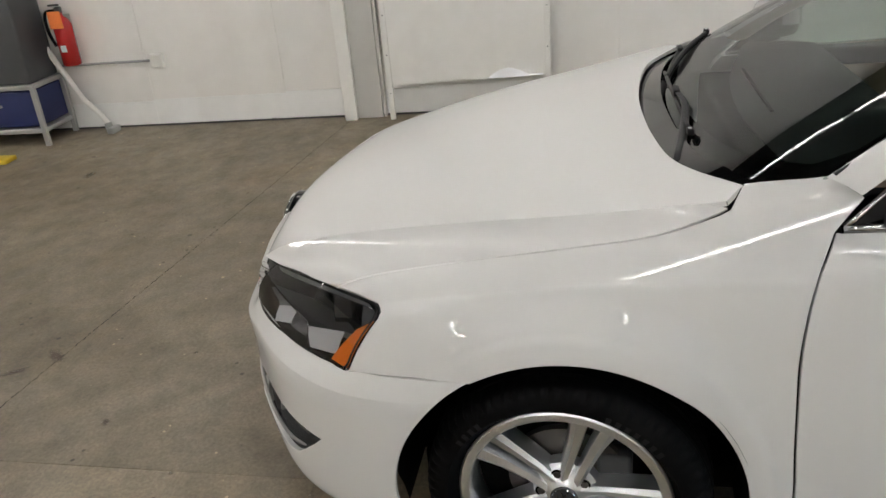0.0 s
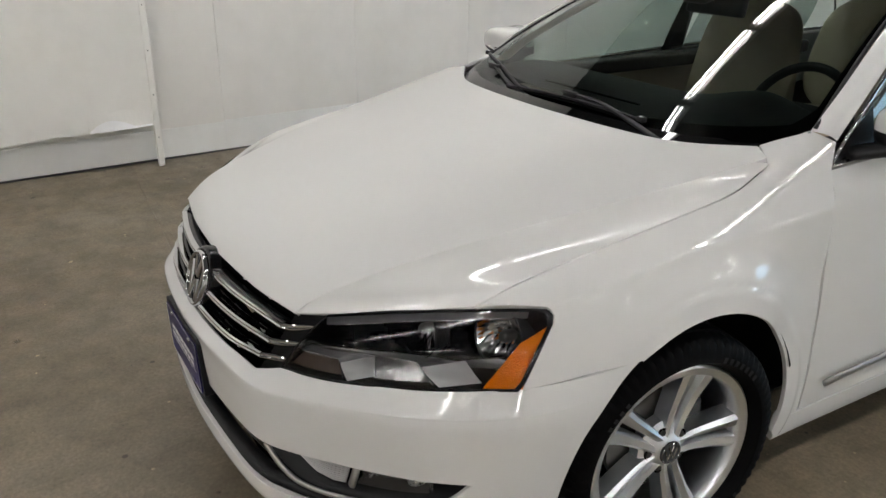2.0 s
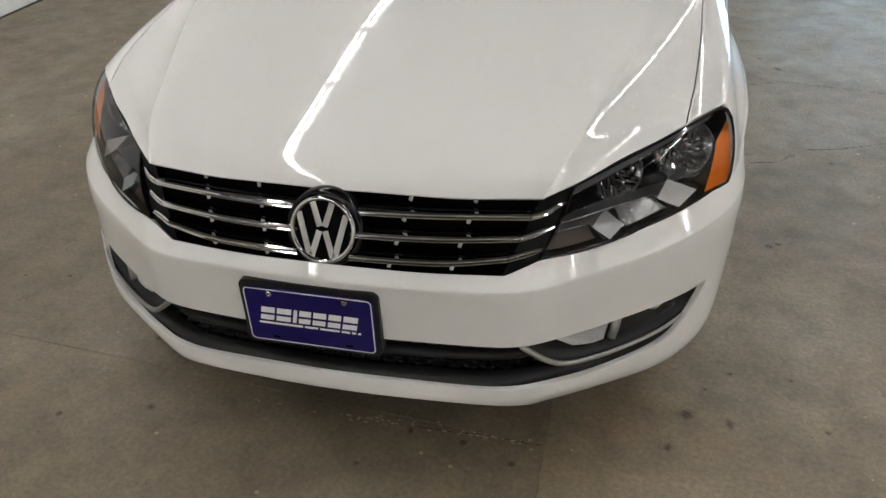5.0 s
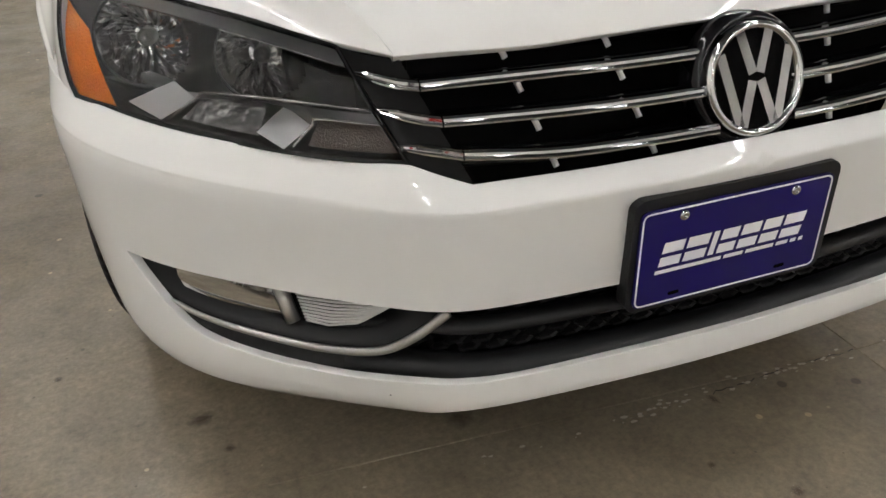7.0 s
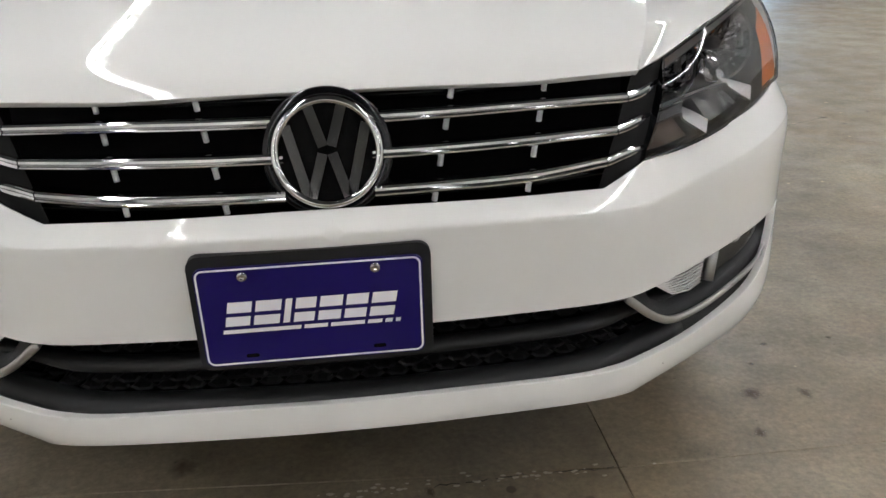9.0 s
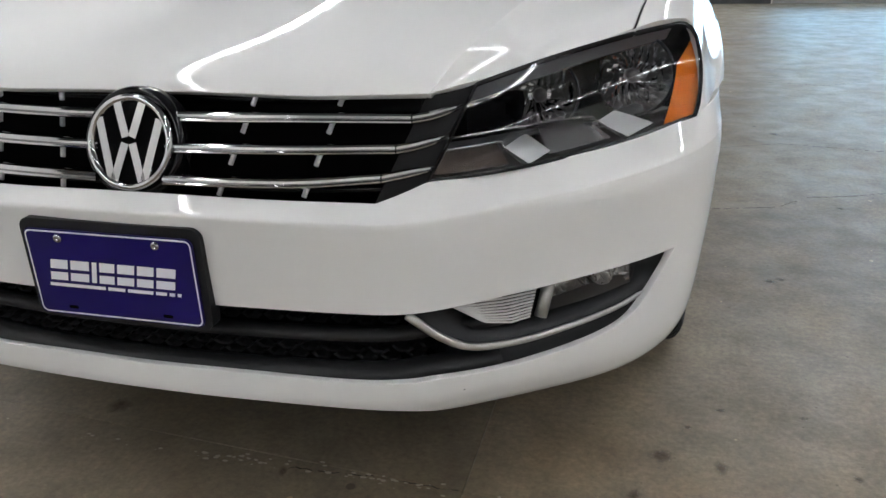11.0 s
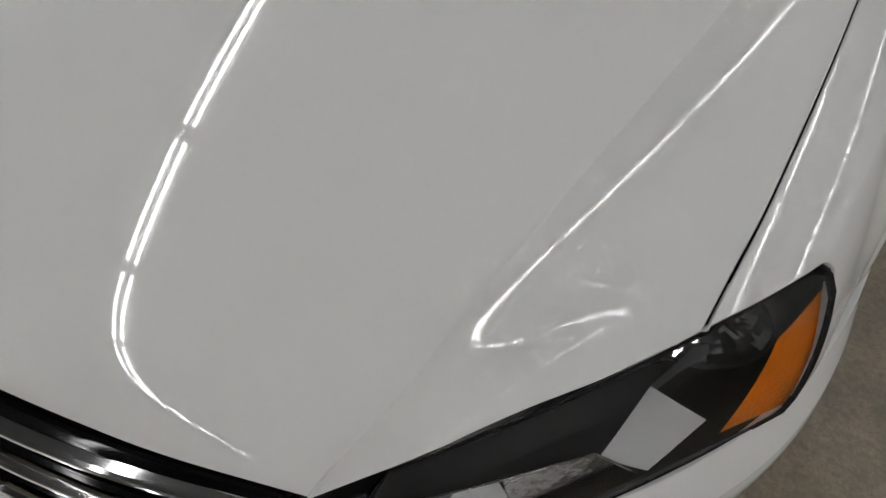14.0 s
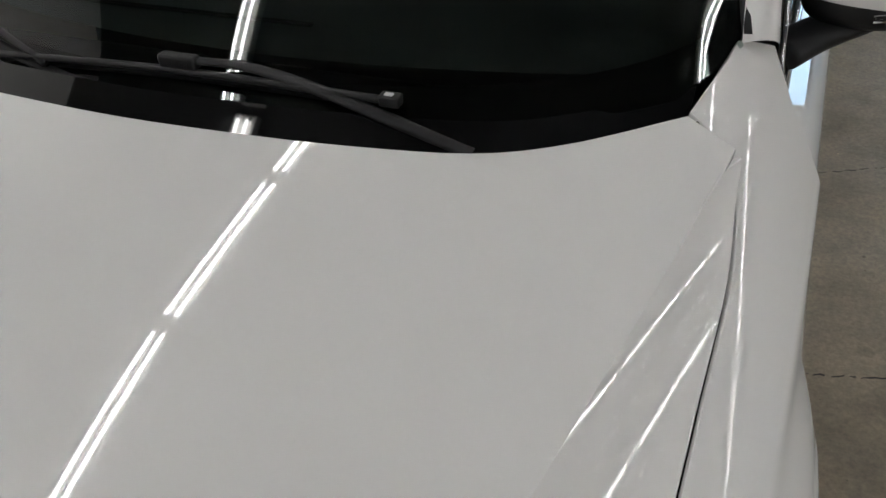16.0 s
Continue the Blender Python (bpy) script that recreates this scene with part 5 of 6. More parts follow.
part("border", ring_slab(0.1515, 0.0745, 0.011, 0.0028, -0.0016, plate_m), M_WHITE, plate)
# the print, as plain slanted blocks over a broken underline
def slant(name, bars):
    bm = bmesh.new()
    for xa, xb, za, zb in bars:
        bm.faces.new([bm.verts.new(plate_m @ Vector((px + 0.2 * (pz + 0.006), -0.0017, pz))) for px, pz in ((xa, za), (xb, za), (xb, zb), (xa, zb))])
    part(name, bm, M_WHITE, plate)
x = -0.119
for w in (0.036, 0.038, 0.012, 0.031, 0.034, 0.033, 0.037):
    slant("print_block", [(x, x + w - 0.003, -0.013, 0.0015), (x, x + w - 0.003, 0.0075, 0.024)] if w > 0.02 else [(x, x + w - 0.003, -0.013, 0.024)])
    x += w + 0.0022
xa = -0.121
for w in (0.106, 0.032, 0.047, 0.02, 0.01, 0.007):
    slant("underline_bar", [(xa, xa + w, -0.0245, -0.0185)])
    xa += w + 0.0045
for sx in (-0.089, 0.089):
    Vb, Fb = revolve([(0.0, 0.0075), (-0.003, 0.0073), (-0.0045, 0.005), (-0.0045, 0.003), (-0.003, 0.0025), (-0.003, 0.0)], 12, "y", (sx, -0.001, 0.062))
    part("screw", mesh_of("screw", [plate_m @ Vector(v) for v in Vb], Fb), M_CHROME, plate)
    bm = plate_slab(0.009, 0.003, 0.0028, -0.0014, 0.001, plate_m, sx, -0.062)
    part("slot", bm, M_VOID, plate)

# --- lower opening: honeycomb, cross bar and black lip ---
lower = part("lower_grille", block(-0.60, 0.60, 0.22, 0.24, 0.26, 0.46), M_VOID, car, "black lower air intake with honeycomb")
def low_y(x, z, back):
    u = nose.uv([(abs(x), 0.05 + 0.4 * x * x, z)])[0]
    return nose.at(u[0], u[1])[0][1] + back
xs = np.linspace(-0.56, 0.56, 49)
ylow = np.array([low_y(x, 0.37, 0.0) for x in xs])
for z, back, r, fl, mat, nm in ((0.372, 0.05, 0.017, 0.75, M_BLACK, "cross_bar"), (0.311, 0.031, 0.025, 0.75, M_BLACK, "black_lip"), (0.436, 0.04, 0.014, 0.9, M_BLACK, "upper_lip")):
    Vb, Fb = tube_along([(x, y + back, z) for x, y in zip(xs, ylow)], r, 10, fl)
    part(nm, mesh_of(nm, Vb, Fb), mat, lower)
Vb, Fb = strip_faces(np.array([(x, y + 0.105, 0.285) for x, y in zip(xs, ylow)]), np.array([(x, y + 0.105, 0.455) for x, y in zip(xs, ylow)]))
part("backing", mesh_of("backing", Vb, Fb), M_VOID, lower)
def honeycomb(z0, z1):
    V, F = [], []
    cw, ch = 0.026, (z1 - z0) / 3
    for row in range(3):
        for k in range(-18, 19):
            cx, cz = (k + 0.5 * (row % 2)) * cw * 1.5, z0 + (row + 0.5) * ch
            if abs(cx) > 0.5:
                continue
            yy = np.interp(cx, xs, ylow)
            hexo = [(cx + cw * 0.76 * math.cos(math.pi * i / 3), cz + ch * 0.62 * math.sin(math.pi * i / 3)) for i in range(6)]
            hexi = [(cx + cw * 0.60 * math.cos(math.pi * i / 3), cz + ch * 0.47 * math.sin(math.pi * i / 3)) for i in range(6)]
            b = len(V)
            V += [(hx, yy + 0.062, hz) for hx, hz in hexo] + [(hx, yy + 0.066, hz) for hx, hz in hexi] + [(hx, yy + 0.095, hz) for hx, hz in hexi]
            for i in range(6):
                j = (i + 1) % 6
                F += [[b + i, b + j, b + 6 + j, b + 6 + i], [b + 6 + i, b + 6 + j, b + 12 + j, b + 12 + i]]
    return mesh_of("honeycomb", V, F, smooth=False)
for z0, z1 in ((0.386, 0.430), (0.318, 0.360)):
    part("honeycomb", honeycomb(z0, z1), M_BLACK, lower, kind="stuff")

# --- fog lamp surrounds ---
def nose_pt(u, v, d, s=1):
    p = nose.at(u, v)[0] - nose.normal(u, v)[0] * d
    return A((s * p[0], p[1], p[2]))
def nose_patch(rows, s, n=18, m=6):
    """A patch between two runs of (u, v, depth) on the nose."""
    P = np.array([[nose_pt(*q, s) for q in _even(spline(r, 6), n)] for r in rows])
    k = len(rows)
    Fp = [[i * n + j, i * n + j + 1, (i + 1) * n + j + 1, (i + 1) * n + j] for i in range(k - 1) for j in range(n - 1)]
    return P.reshape(-1, 3), Fp
strip_run = [(6.1, 4.08, 0.006), (5.67, 3.93, 0.002), (4.9, 3.75, 0.001), (4.2, 3.66, 0.001), (3.5, 3.75, 0.001), (2.95, 4.2, 0.002), (2.4, 4.92, 0.006)]
for s in (-1, 1):
    fog = part("fog_surround", mesh_of("fog_surround", *nose_patch([[(6.72, 4.95, 0.002), (6.0, 5.0, 0.03), (5.0, 5.0, 0.03), (4.0, 5.0, 0.03), (3.0, 5.02, 0.03), (2.2, 5.0, 0.03)], [(6.66, 4.8, 0.006), (5.9, 4.9, 0.1), (5.0, 4.9, 0.1), (4.0, 4.9, 0.09), (3.1, 4.95, 0.034), (2.21, 4.98, 0.03)], [(6.6, 4.4, 0.012), (5.9, 4.2, 0.1), (5.0, 4.05, 0.1), (4.0, 3.98, 0.09), (3.2, 4.5, 0.032), (2.22, 4.96, 0.028)], [(6.5, 4.3, 0.014), (5.8, 4.12, 0.02), (5.0, 3.98, 0.02), (4.1, 3.88, 0.02), (3.4, 4.05, 0.02), (2.36, 4.97, 0.022)], [(6.4, 4.15, 0.016), (5.67, 3.9, 0.014), (4.9, 3.73, 0.014), (4.2, 3.63, 0.014), (3.5, 3.72, 0.014), (2.95, 4.17, 0.015), (2.4, 4.9, 0.018)]], s)), M_BLACK, car, "black fog lamp surround with chrome strip")
    P = _even(np.array([nose_pt(*q, s) for q in spline(strip_run, 6)]), 60)
    Vb, Fb = tube_along(P, 0.0058, 12, 0.8, up=(0.45 * s, -0.8, 0.4), taper=np.r_[0.25, 0.5, np.linspace(0.7, 1.0, 30), np.linspace(1.0, 1.25, 26), 1.2, 1.1])
    part("chrome_strip", mesh_of("chrome_strip", Vb, Fb), M_STRIP, fog, "satin chrome strip")
    # black ledge under the strip down to the lip
    part("ledge", mesh_of("ledge", *nose_patch([[(6.45, 4.15, 0.02), (5.67, 3.86, 0.022), (4.9, 3.68, 0.022), (4.2, 3.58, 0.022), (3.4, 3.72, 0.024)], [(6.5, 4.0, 0.05), (5.7, 3.6, 0.07), (5.1, 3.4, 0.07), (4.2, 3.25, 0.07), (3.3, 3.3, 0.07)], [(6.4, 3.9, 0.012), (5.8, 3.3, 0.012), (5.1, 3.0, 0.014), (4.2, 2.85, 0.014), (3.3, 2.8, 0.014)]], s)), M_BLACK, fog)
    # clear outer fog lamp and ribbed inner lens
    Vb, Fb = nose_patch([[(6.1, 4.9, 0.024), (5.5, 4.88, 0.024), (4.96, 4.84, 0.024)], [(6.06, 4.6, 0.02), (5.5, 4.5, 0.02), (4.83, 4.45, 0.02)], [(6.02, 4.32, 0.024), (5.5, 4.22, 0.024), (4.72, 4.15, 0.024)]], s)
    lens = part("fog_lens", mesh_of("fog_lens", Vb, Fb), M_LENS, fog, "clear fog lamp lens")
    lens.visible_shadow = False
    cols, rows = np.linspace(6.06, 4.82, 25), np.linspace(0, 1, 7)
    P = [nose_pt(u, 4.88 - 0.035 * (6.06 - u) - (0.56 + 0.1 * (6.06 - u)) * f, 0.032 + 0.05 * 4 * f * (1 - f) * (1 - (k / 12 - 1) ** 4) + 0.007 * (k % 2), s) for k, u in enumerate(cols) for f in rows]
    part("fog_bowl", mesh_of("fog_bowl", P, [[a * 7 + b, a * 7 + b + 1, a * 7 + b + 8, a * 7 + b + 7] for a in range(24) for b in range(6)], smooth=False), M_BULB, fog, "fluted bright reflector")
    part("fog_shelf", mesh_of("fog_shelf", *nose_patch([[(6.0, 4.33, 0.025), (5.5, 4.24, 0.025), (4.74, 4.15, 0.025)], [(6.0, 4.45, 0.05), (5.5, 4.36, 0.06), (4.76, 4.28, 0.05)]], s)), M_IRON, fog)
    Vb, Fb = revolve([(0.0, 0.0), (-0.012, 0.012), (0.0, 0.018), (0.02, 0.02)], 20, "y", nose_pt(5.72, 4.55, 0.05, s))
    part("fog_bulb", mesh_of("fog_bulb", Vb, Fb), M_SATIN, fog)
    Vb, Fb = tube_along([nose_pt(u, v, 0.02, s) for u, v in ((4.65, 4.06), (4.71, 4.45), (4.77, 4.88))], 0.011, 8, 0.7, up=(0, -1, 0))
    part("divider", mesh_of("divider", Vb, Fb), M_STRIP, fog)
    P0, P1 = [(4.62, 4.84, 0.024), (4.1, 4.84, 0.024), (3.6, 4.84, 0.024), (3.22, 4.83, 0.024)], [(4.51, 4.06, 0.024), (4.25, 4.0, 0.024), (3.85, 4.15, 0.024), (3.3, 4.72, 0.024)]
    Vb, Fb = nose_patch([[(u, v, 0.029) for u, v, d in P0], [(u, v, 0.029) for u, v, d in P1]], s)
    ribbed = part("ribbed_lens", mesh_of("ribbed_lens", Vb, Fb), M_SHELF, fog, "ribbed clear daytime lamp")
    for k in range(10):
        f = (k + 0.5) / 10
        Q = _even(np.array([nose_pt(*(A(a) * (1 - f) + A(b) * f), s) for a, b in zip(P0, P1)]), 14)
        Vb, Fb = tube_along(Q, 0.0019, 6)
        part("rib", mesh_of("rib", Vb, Fb), M_RIB, fog)

# --- wheels ---
def wheel(yc, s):
    w = part("wheel", mesh_of("wheel", *revolve([(0.76, 0.0), (0.76, 0.16), (0.75, 0.195)], 40, "x", (0, yc, 0.33))), M_VOID, car, "silver five-spoke alloy wheel with black tyre")
    def add(name, V, F, mat, par=None):
        V = np.array(V) + [0.008, 0, 0]
        if name in ("rim", "spoke"):
            V = (V - [0, yc, 0.333]) * [1, 1.06, 1.06] + [0, yc, 0.333]
        me = mesh_of(name, V, F)
        shade_auto(me, 40)
        if s < 0:
            me.transform(Matrix.Scale(-1, 4, (1, 0, 0)))
            me.flip_normals()
        return part(name, me, mat, par or w)
    # tyre with shoulder notches
    prof = [(0.66, 0.232), (0.655, 0.262), (0.66, 0.30), (0.68, 0.3235), (0.70, 0.3315), (0.722, 0.3335), (0.723, 0.3265), (0.731, 0.3265), (0.732, 0.334), (0.768, 0.334), (0.769, 0.3265), (0.777, 0.3265), (0.778, 0.334), (0.815, 0.333), (0.816, 0.3265), (0.823, 0.3265), (0.824, 0.332), (0.845, 0.3285), (0.858, 0.321), (0.868, 0.306), (0.874, 0.284), (0.874, 0.262), (0.868, 0.246), (0.862, 0.2385), (0.862, 0.232)]
    prof = [(dx + 0.024 * min(1, max(0, (dx - 0.66) / 0.18)) * min(1, (r - 0.232) / 0.03), r + 0.0145 * min(1, max(0, (0.30 - r) / 0.055))) for dx, r in prof]
    n = 216
    V, F = [], []
    for i, (dx, r) in enumerate(prof):
        for j in range(n):
            t = 2 * math.pi * j / n
            notch = 0.007 if (j % 3 == 0 and 17 <= i <= 19) or (j % 3 == 1 and i in (4, 5)) else 0.0
            V.append((dx - (0.002 if notch and i == 19 else 0), yc + (r - notch) * math.cos(t), 0.333 + (r - notch) * math.sin(t)))
    for i in range(len(prof) - 1):
        for j in range(n):
            F.append([i * n + j, i * n + (j + 1) % n, (i + 1) * n + (j + 1) % n, (i + 1) * n + j])
    tyre = add("tyre", V, F, M_RUBBER)
    # raised marks on the sidewall
    for a0, k in ((40, 7), (215, 7), (130, 4), (305, 4)):
        for q in range(k):
            a = radians(a0 + q * 4.6)
            P = [(0.8992, yc + r * math.cos(a + da), 0.333 + r * math.sin(a + da)) for r, da in ((0.273, 0), (0.273, 0.043), (0.289, 0.043), (0.289, 0))]
            add("raised_mark", [*P], [[0, 1, 2, 3]], M_BLACK)
    V, F = revolve([(0.70, 0.226), (0.80, 0.205), (0.835, 0.205), (0.85, 0.207), (0.866, 0.2115), (0.8695, 0.215), (0.8725, 0.2315), (0.8695, 0.236), (0.858, 0.238)], 96, "x", (0, yc, 0.333))
    add("rim", V, F, M_ALLOY)
    for k in range(5):
        for side_ in (-1, 1):
            a = radians(72 * k)
            d, e = A((math.cos(a), math.sin(a))), A((-math.sin(a), math.cos(a)))
            P = []
            for r, off, x, w_ in ((0.03, 0.014, 0.850, 0.0115), (0.085, 0.0175, 0.847, 0.0135), (0.15, 0.0225, 0.852, 0.0165), (0.205, 0.0295, 0.862, 0.0205), (0.224, 0.0325, 0.863, 0.0225)):
                c = d * r + e * off * side_
                for o, dx in ((-1.0, -0.036), (-0.86, -0.012), (-0.68, -0.003), (0.3, 0.002), (0.95, -0.006), (1.3, -0.05)):
                    q = c + e * w_ * o * side_
                    P.append((x + dx, yc + q[0], 0.333 + q[1]))
            Fp = [[i * 6 + j, i * 6 + j + 1, (i + 1) * 6 + j + 1, (i + 1) * 6 + j] for i in range(4) for j in range(5)]
            if side_ < 0:
                Fp = [f[::-1] for f in Fp]
            add("spoke", P, Fp, M_ALLOY)
    V, F = revolve([(0.80, 0.082), (0.828, 0.078), (0.836, 0.068), (0.842, 0.05), (0.856, 0.037), (0.858, 0.032)], 32, "x", (0, yc, 0.333))
    add("hub", V, F, M_ALLOY)
    V, F = revolve([(0.86, 0.033), (0.864, 0.031), (0.864, 0.026), (0.8625, 0.025), (0.8625, 0.0)], 32, "x", (0, yc, 0.333))
    cap = add("hub_cap", V, F, M_DARK)
    for x0, z0, x1, z1 in ((0.008, 0.019, 0.001, 0.002), (0.018, 0.01, 0.009, -0.018), (0.002, -0.001, 0.007, -0.016)):
        for q in (-1, 1):
            P = tube_along([(0.8635, yc + q * x0, 0.333 + z0), (0.8635, yc + q * x1, 0.333 + z1)], 0.002, 6, up=(1, 0, 0))
            add("cap_bar", *P, M_CHROME)
    V, F = revolve([(0.862, 0.031), (0.8655, 0.0285), (0.862, 0.026)], 32, "x", (0, yc, 0.333))
    add("cap_ring", V, F, M_CHROME)
    for k in range(5):
        a = radians(36 + 72 * k)
        V, F = revolve([(0.83, 0.0096), (0.8462, 0.0096), (0.8465, 0.006), (0.8462, 0.0)], 6, "x", (0, yc + 0.056 * math.cos(a), 0.333 + 0.056 * math.sin(a)))
        bolt = add("bolt", V, F, M_IRON)
        V, F = revolve([(0.8435, 0.0145), (0.8462, 0.0138), (0.8462, 0.0132), (0.8438, 0.0128), (0.8438, 0.0095)], 20, "x", (0, yc + 0.056 * math.cos(a), 0.333 + 0.056 * math.sin(a)))
        add("bolt_hole", V, F, M_VOID)
    V, F = revolve([(0.77, 0.07), (0.77, 0.145), (0.79, 0.145), (0.79, 0.06)], 48, "x", (0, yc, 0.333))
    add("brake_disc", V, F, M_IRON)
    bmc = block(0.74, 0.81, yc + 0.07, yc + 0.15, 0.30, 0.42, 0.012)
    me = bpy.data.meshes.new("caliper")
    bmc.to_mesh(me)
    bmc.free()
    if s < 0:
        me.transform(Matrix.Scale(-1, 4, (1, 0, 0)))
        me.flip_normals()
    part("caliper", me, M_DARK, w)
    return w
for yc in (HUB[0], HUB[0] + 2.803):
    for s in (-1, 1):
        turned = wheel(yc, s)
        if yc < 2:      # the front wheels stand turned a little
            turned.matrix_world = Matrix.Translation((s * 0.80, yc, 0)) @ Matrix.Rotation(radians(-5.0), 4, "Z") @ Matrix.Translation((-s * 0.80, -yc, 0))

# --- windscreen, cowl, wipers ---
foot = [(0.0, 1.205, 1.012), (0.3, 1.235, 1.015), (0.55, 1.29, 1.03), (0.69, 1.375, 1.05), (0.752, 1.485, 1.078)]
glass_line = [(0, 2.0, 1.435), (0.19, 2.0, 1.434), (0.37, 2.02, 1.42), (0.49, 2.045, 1.41), (0.58, 2.08, 1.382), (0.64, 1.86, 1.28), (0.70, 1.64, 1.165)] + foot[::-1]
V, N, F = trimmed(screen, glass_line, 0.04, 0.0, closed_at_center=True)
V, N, F = both_sides(V, N, F)
windscreen = part("windscreen", mesh_of("windscreen", V, F, N), M_GLASS, car, "clear windscreen")
# black band round the glass
uvs = [(u, 0.0) for u in np.linspace(0, 3.6, 30)] + [(3.84, 0.12)] + [(3.93, v) for v in np.linspace(0.3, 4, 24)]
def scr(u, v, d=0.0):
    return screen.at(u, v)[0] + screen.normal(u, v)[0] * d
inner = [(u * 0.965, 0.36 - 0.05 * u / 4) for u in np.linspace(0, 3.6, 30)] + [(3.60, 0.44)] + [(3.735 - 0.07 * max(0, 1 - v) ** 2, v) for v in np.linspace(0.62, 4, 24)]
Vb, Fb = strip_faces(np.array([scr(u, v, -0.002) for u, v in uvs]), np.array([scr(u, v, -0.002) for u, v in inner]))
Vb2 = Vb * [-1, 1, 1]
part("black_band", mesh_of("black_band", np.vstack([Vb, Vb2]), Fb + [[i + len(Vb) for i in f][::-1] for f in Fb]), M_SCREEN, windscreen)
# cowl under the bonnet's rear edge
ce = np.vstack([rear_edge[::-1] * [-1, 1, 1], rear_edge[1:]])
cf = np.array([(x, y + 0.065, z + 0.004) for x, y, z in ce])
Vb, Fb = strip_faces(ce + [0, -0.03, -0.035], cf)
part("cowl", mesh_of("cowl", Vb, Fb), M_SCREEN, car, "black plastic cowl below the windscreen")
# rubber edge along the sides of the glass
for s in (-1, 1):
    P = [scr(3.9, v, 0.002) * [s, 1, 1] for v in np.linspace(0.12, 4, 20)]
    Vb, Fb = tube_along(P, 0.007, 8, 0.7)
    part("glass_seal", mesh_of("glass_seal", Vb, Fb), M_BLACK, windscreen)

def on_glass(p, h):
    """The point over the glass nearest to p, at height h."""
    sx = -1 if p[0] < 0 else 1
    u, v = screen.uv([(abs(p[0]), p[1], p[2])])[0]
    return scr(u, max(v, 0.02), h) * [sx, 1, 1]
def wiper(pivot, elbow, mid, b0, b1):
    mid = on_glass(mid, 0.026)
    b0, b1, bm_ = on_glass(b0, 0.014), on_glass(b1, 0.014), on_glass((A(b0) + A(b1)) / 2, 0.016)
    w = part("wiper", mesh_of("wiper", *tube_along(spline([pivot, elbow, mid], 6), 0.0095, 8, 0.5, taper=np.linspace(1.35, 0.8, 13))), M_BLACK, car, "black windscreen wiper")
    P = spline([b0, bm_, b1], 6)
    part("blade", mesh_of("blade", *tube_along(P, 0.0062, 8, 0.8)), M_BLACK, w)
    part("blade_rubber", mesh_of("blade_rubber", *tube_along(P - [0, -0.003, 0.01], 0.004, 6, 1.4)), M_RUBBER, w)
    part("joint", block(-0.03, 0.03, -0.009, 0.009, -0.012, 0.006, 0.004, Matrix.Translation(mid)), M_BLACK, w)
    part("end_cap", block(-0.014, 0.014, -0.009, 0.009, -0.006, 0.009, 0.003, Matrix.Translation(b1)), M_BLACK, w)
    part("end_stud", block(-0.007, 0.005, -0.005, 0.003, 0.0085, 0.0105, 0.0015, Matrix.Translation(b1)), M_WING, w)
wiper((0.475, 1.235, 1.018), (0.187, 1.276, 1.064), (0.04, 1.279, 1.052), (-0.30, 1.262, 1.04), (0.352, 1.280, 1.040))
wiper((-0.03, 1.215, 1.02), (-0.30, 1.275, 1.045), (-0.46, 1.33, 1.066), (-0.20, 1.255, 1.038), (-0.66, 1.425, 1.096))
# number strip at the foot of the glass, as plain marks
vin = part("number_strip", block(0.52, 0.592, 1.30, 1.345, 1.0, 1.004), M_VOID, car)
for k in range(17):
    q = A((0.533, 1.287, 1.028)) + A((0.058, 0.026, 0.007)) * k / 16
    u, v = screen.uv([q])[0]
    m = Matrix.Translation(scr(u, v, 0.0006)) @ Vector(screen.normal(u, v)[0]).to_track_quat("Z", "Y").to_matrix().to_4x4() @ Matrix.Rotation(radians(25), 4, "Z")
    part("mark", block(-0.0012, 0.0012, -0.003, 0.003, -0.0002, 0.0002, 0, m), M_GREY, vin)

# --- pillars, roof, side glass ---
def ruled(a, b, n=20, bulge=0.0, mid=3):
    """A smooth band between two curves, domed by bulge."""
    a, b = _even(spline(a, 8), n), _even(spline(b, 8), n)
    rows = []
    for k in range(mid + 1):
        t = k / mid
        row = a * (1 - t) + b * t
        tang = np.gradient(row, axis=0)
        nn = np.cross(tang, b - a)
        nn /= np.linalg.norm(nn, axis=1)[:, None] + 1e-9
        rows.append(row + nn * bulge * 4 * t * (1 - t))
    V = np.vstack(rows)
    return V, [[i * n + j, i * n + j + 1, (i + 1) * n + j + 1, (i + 1) * n + j] for i in range(mid) for j in range(n - 1)]
pin_, pout = (0.7465, 1.4885, 1.0755), (0.791, 1.5435, 1.0535)
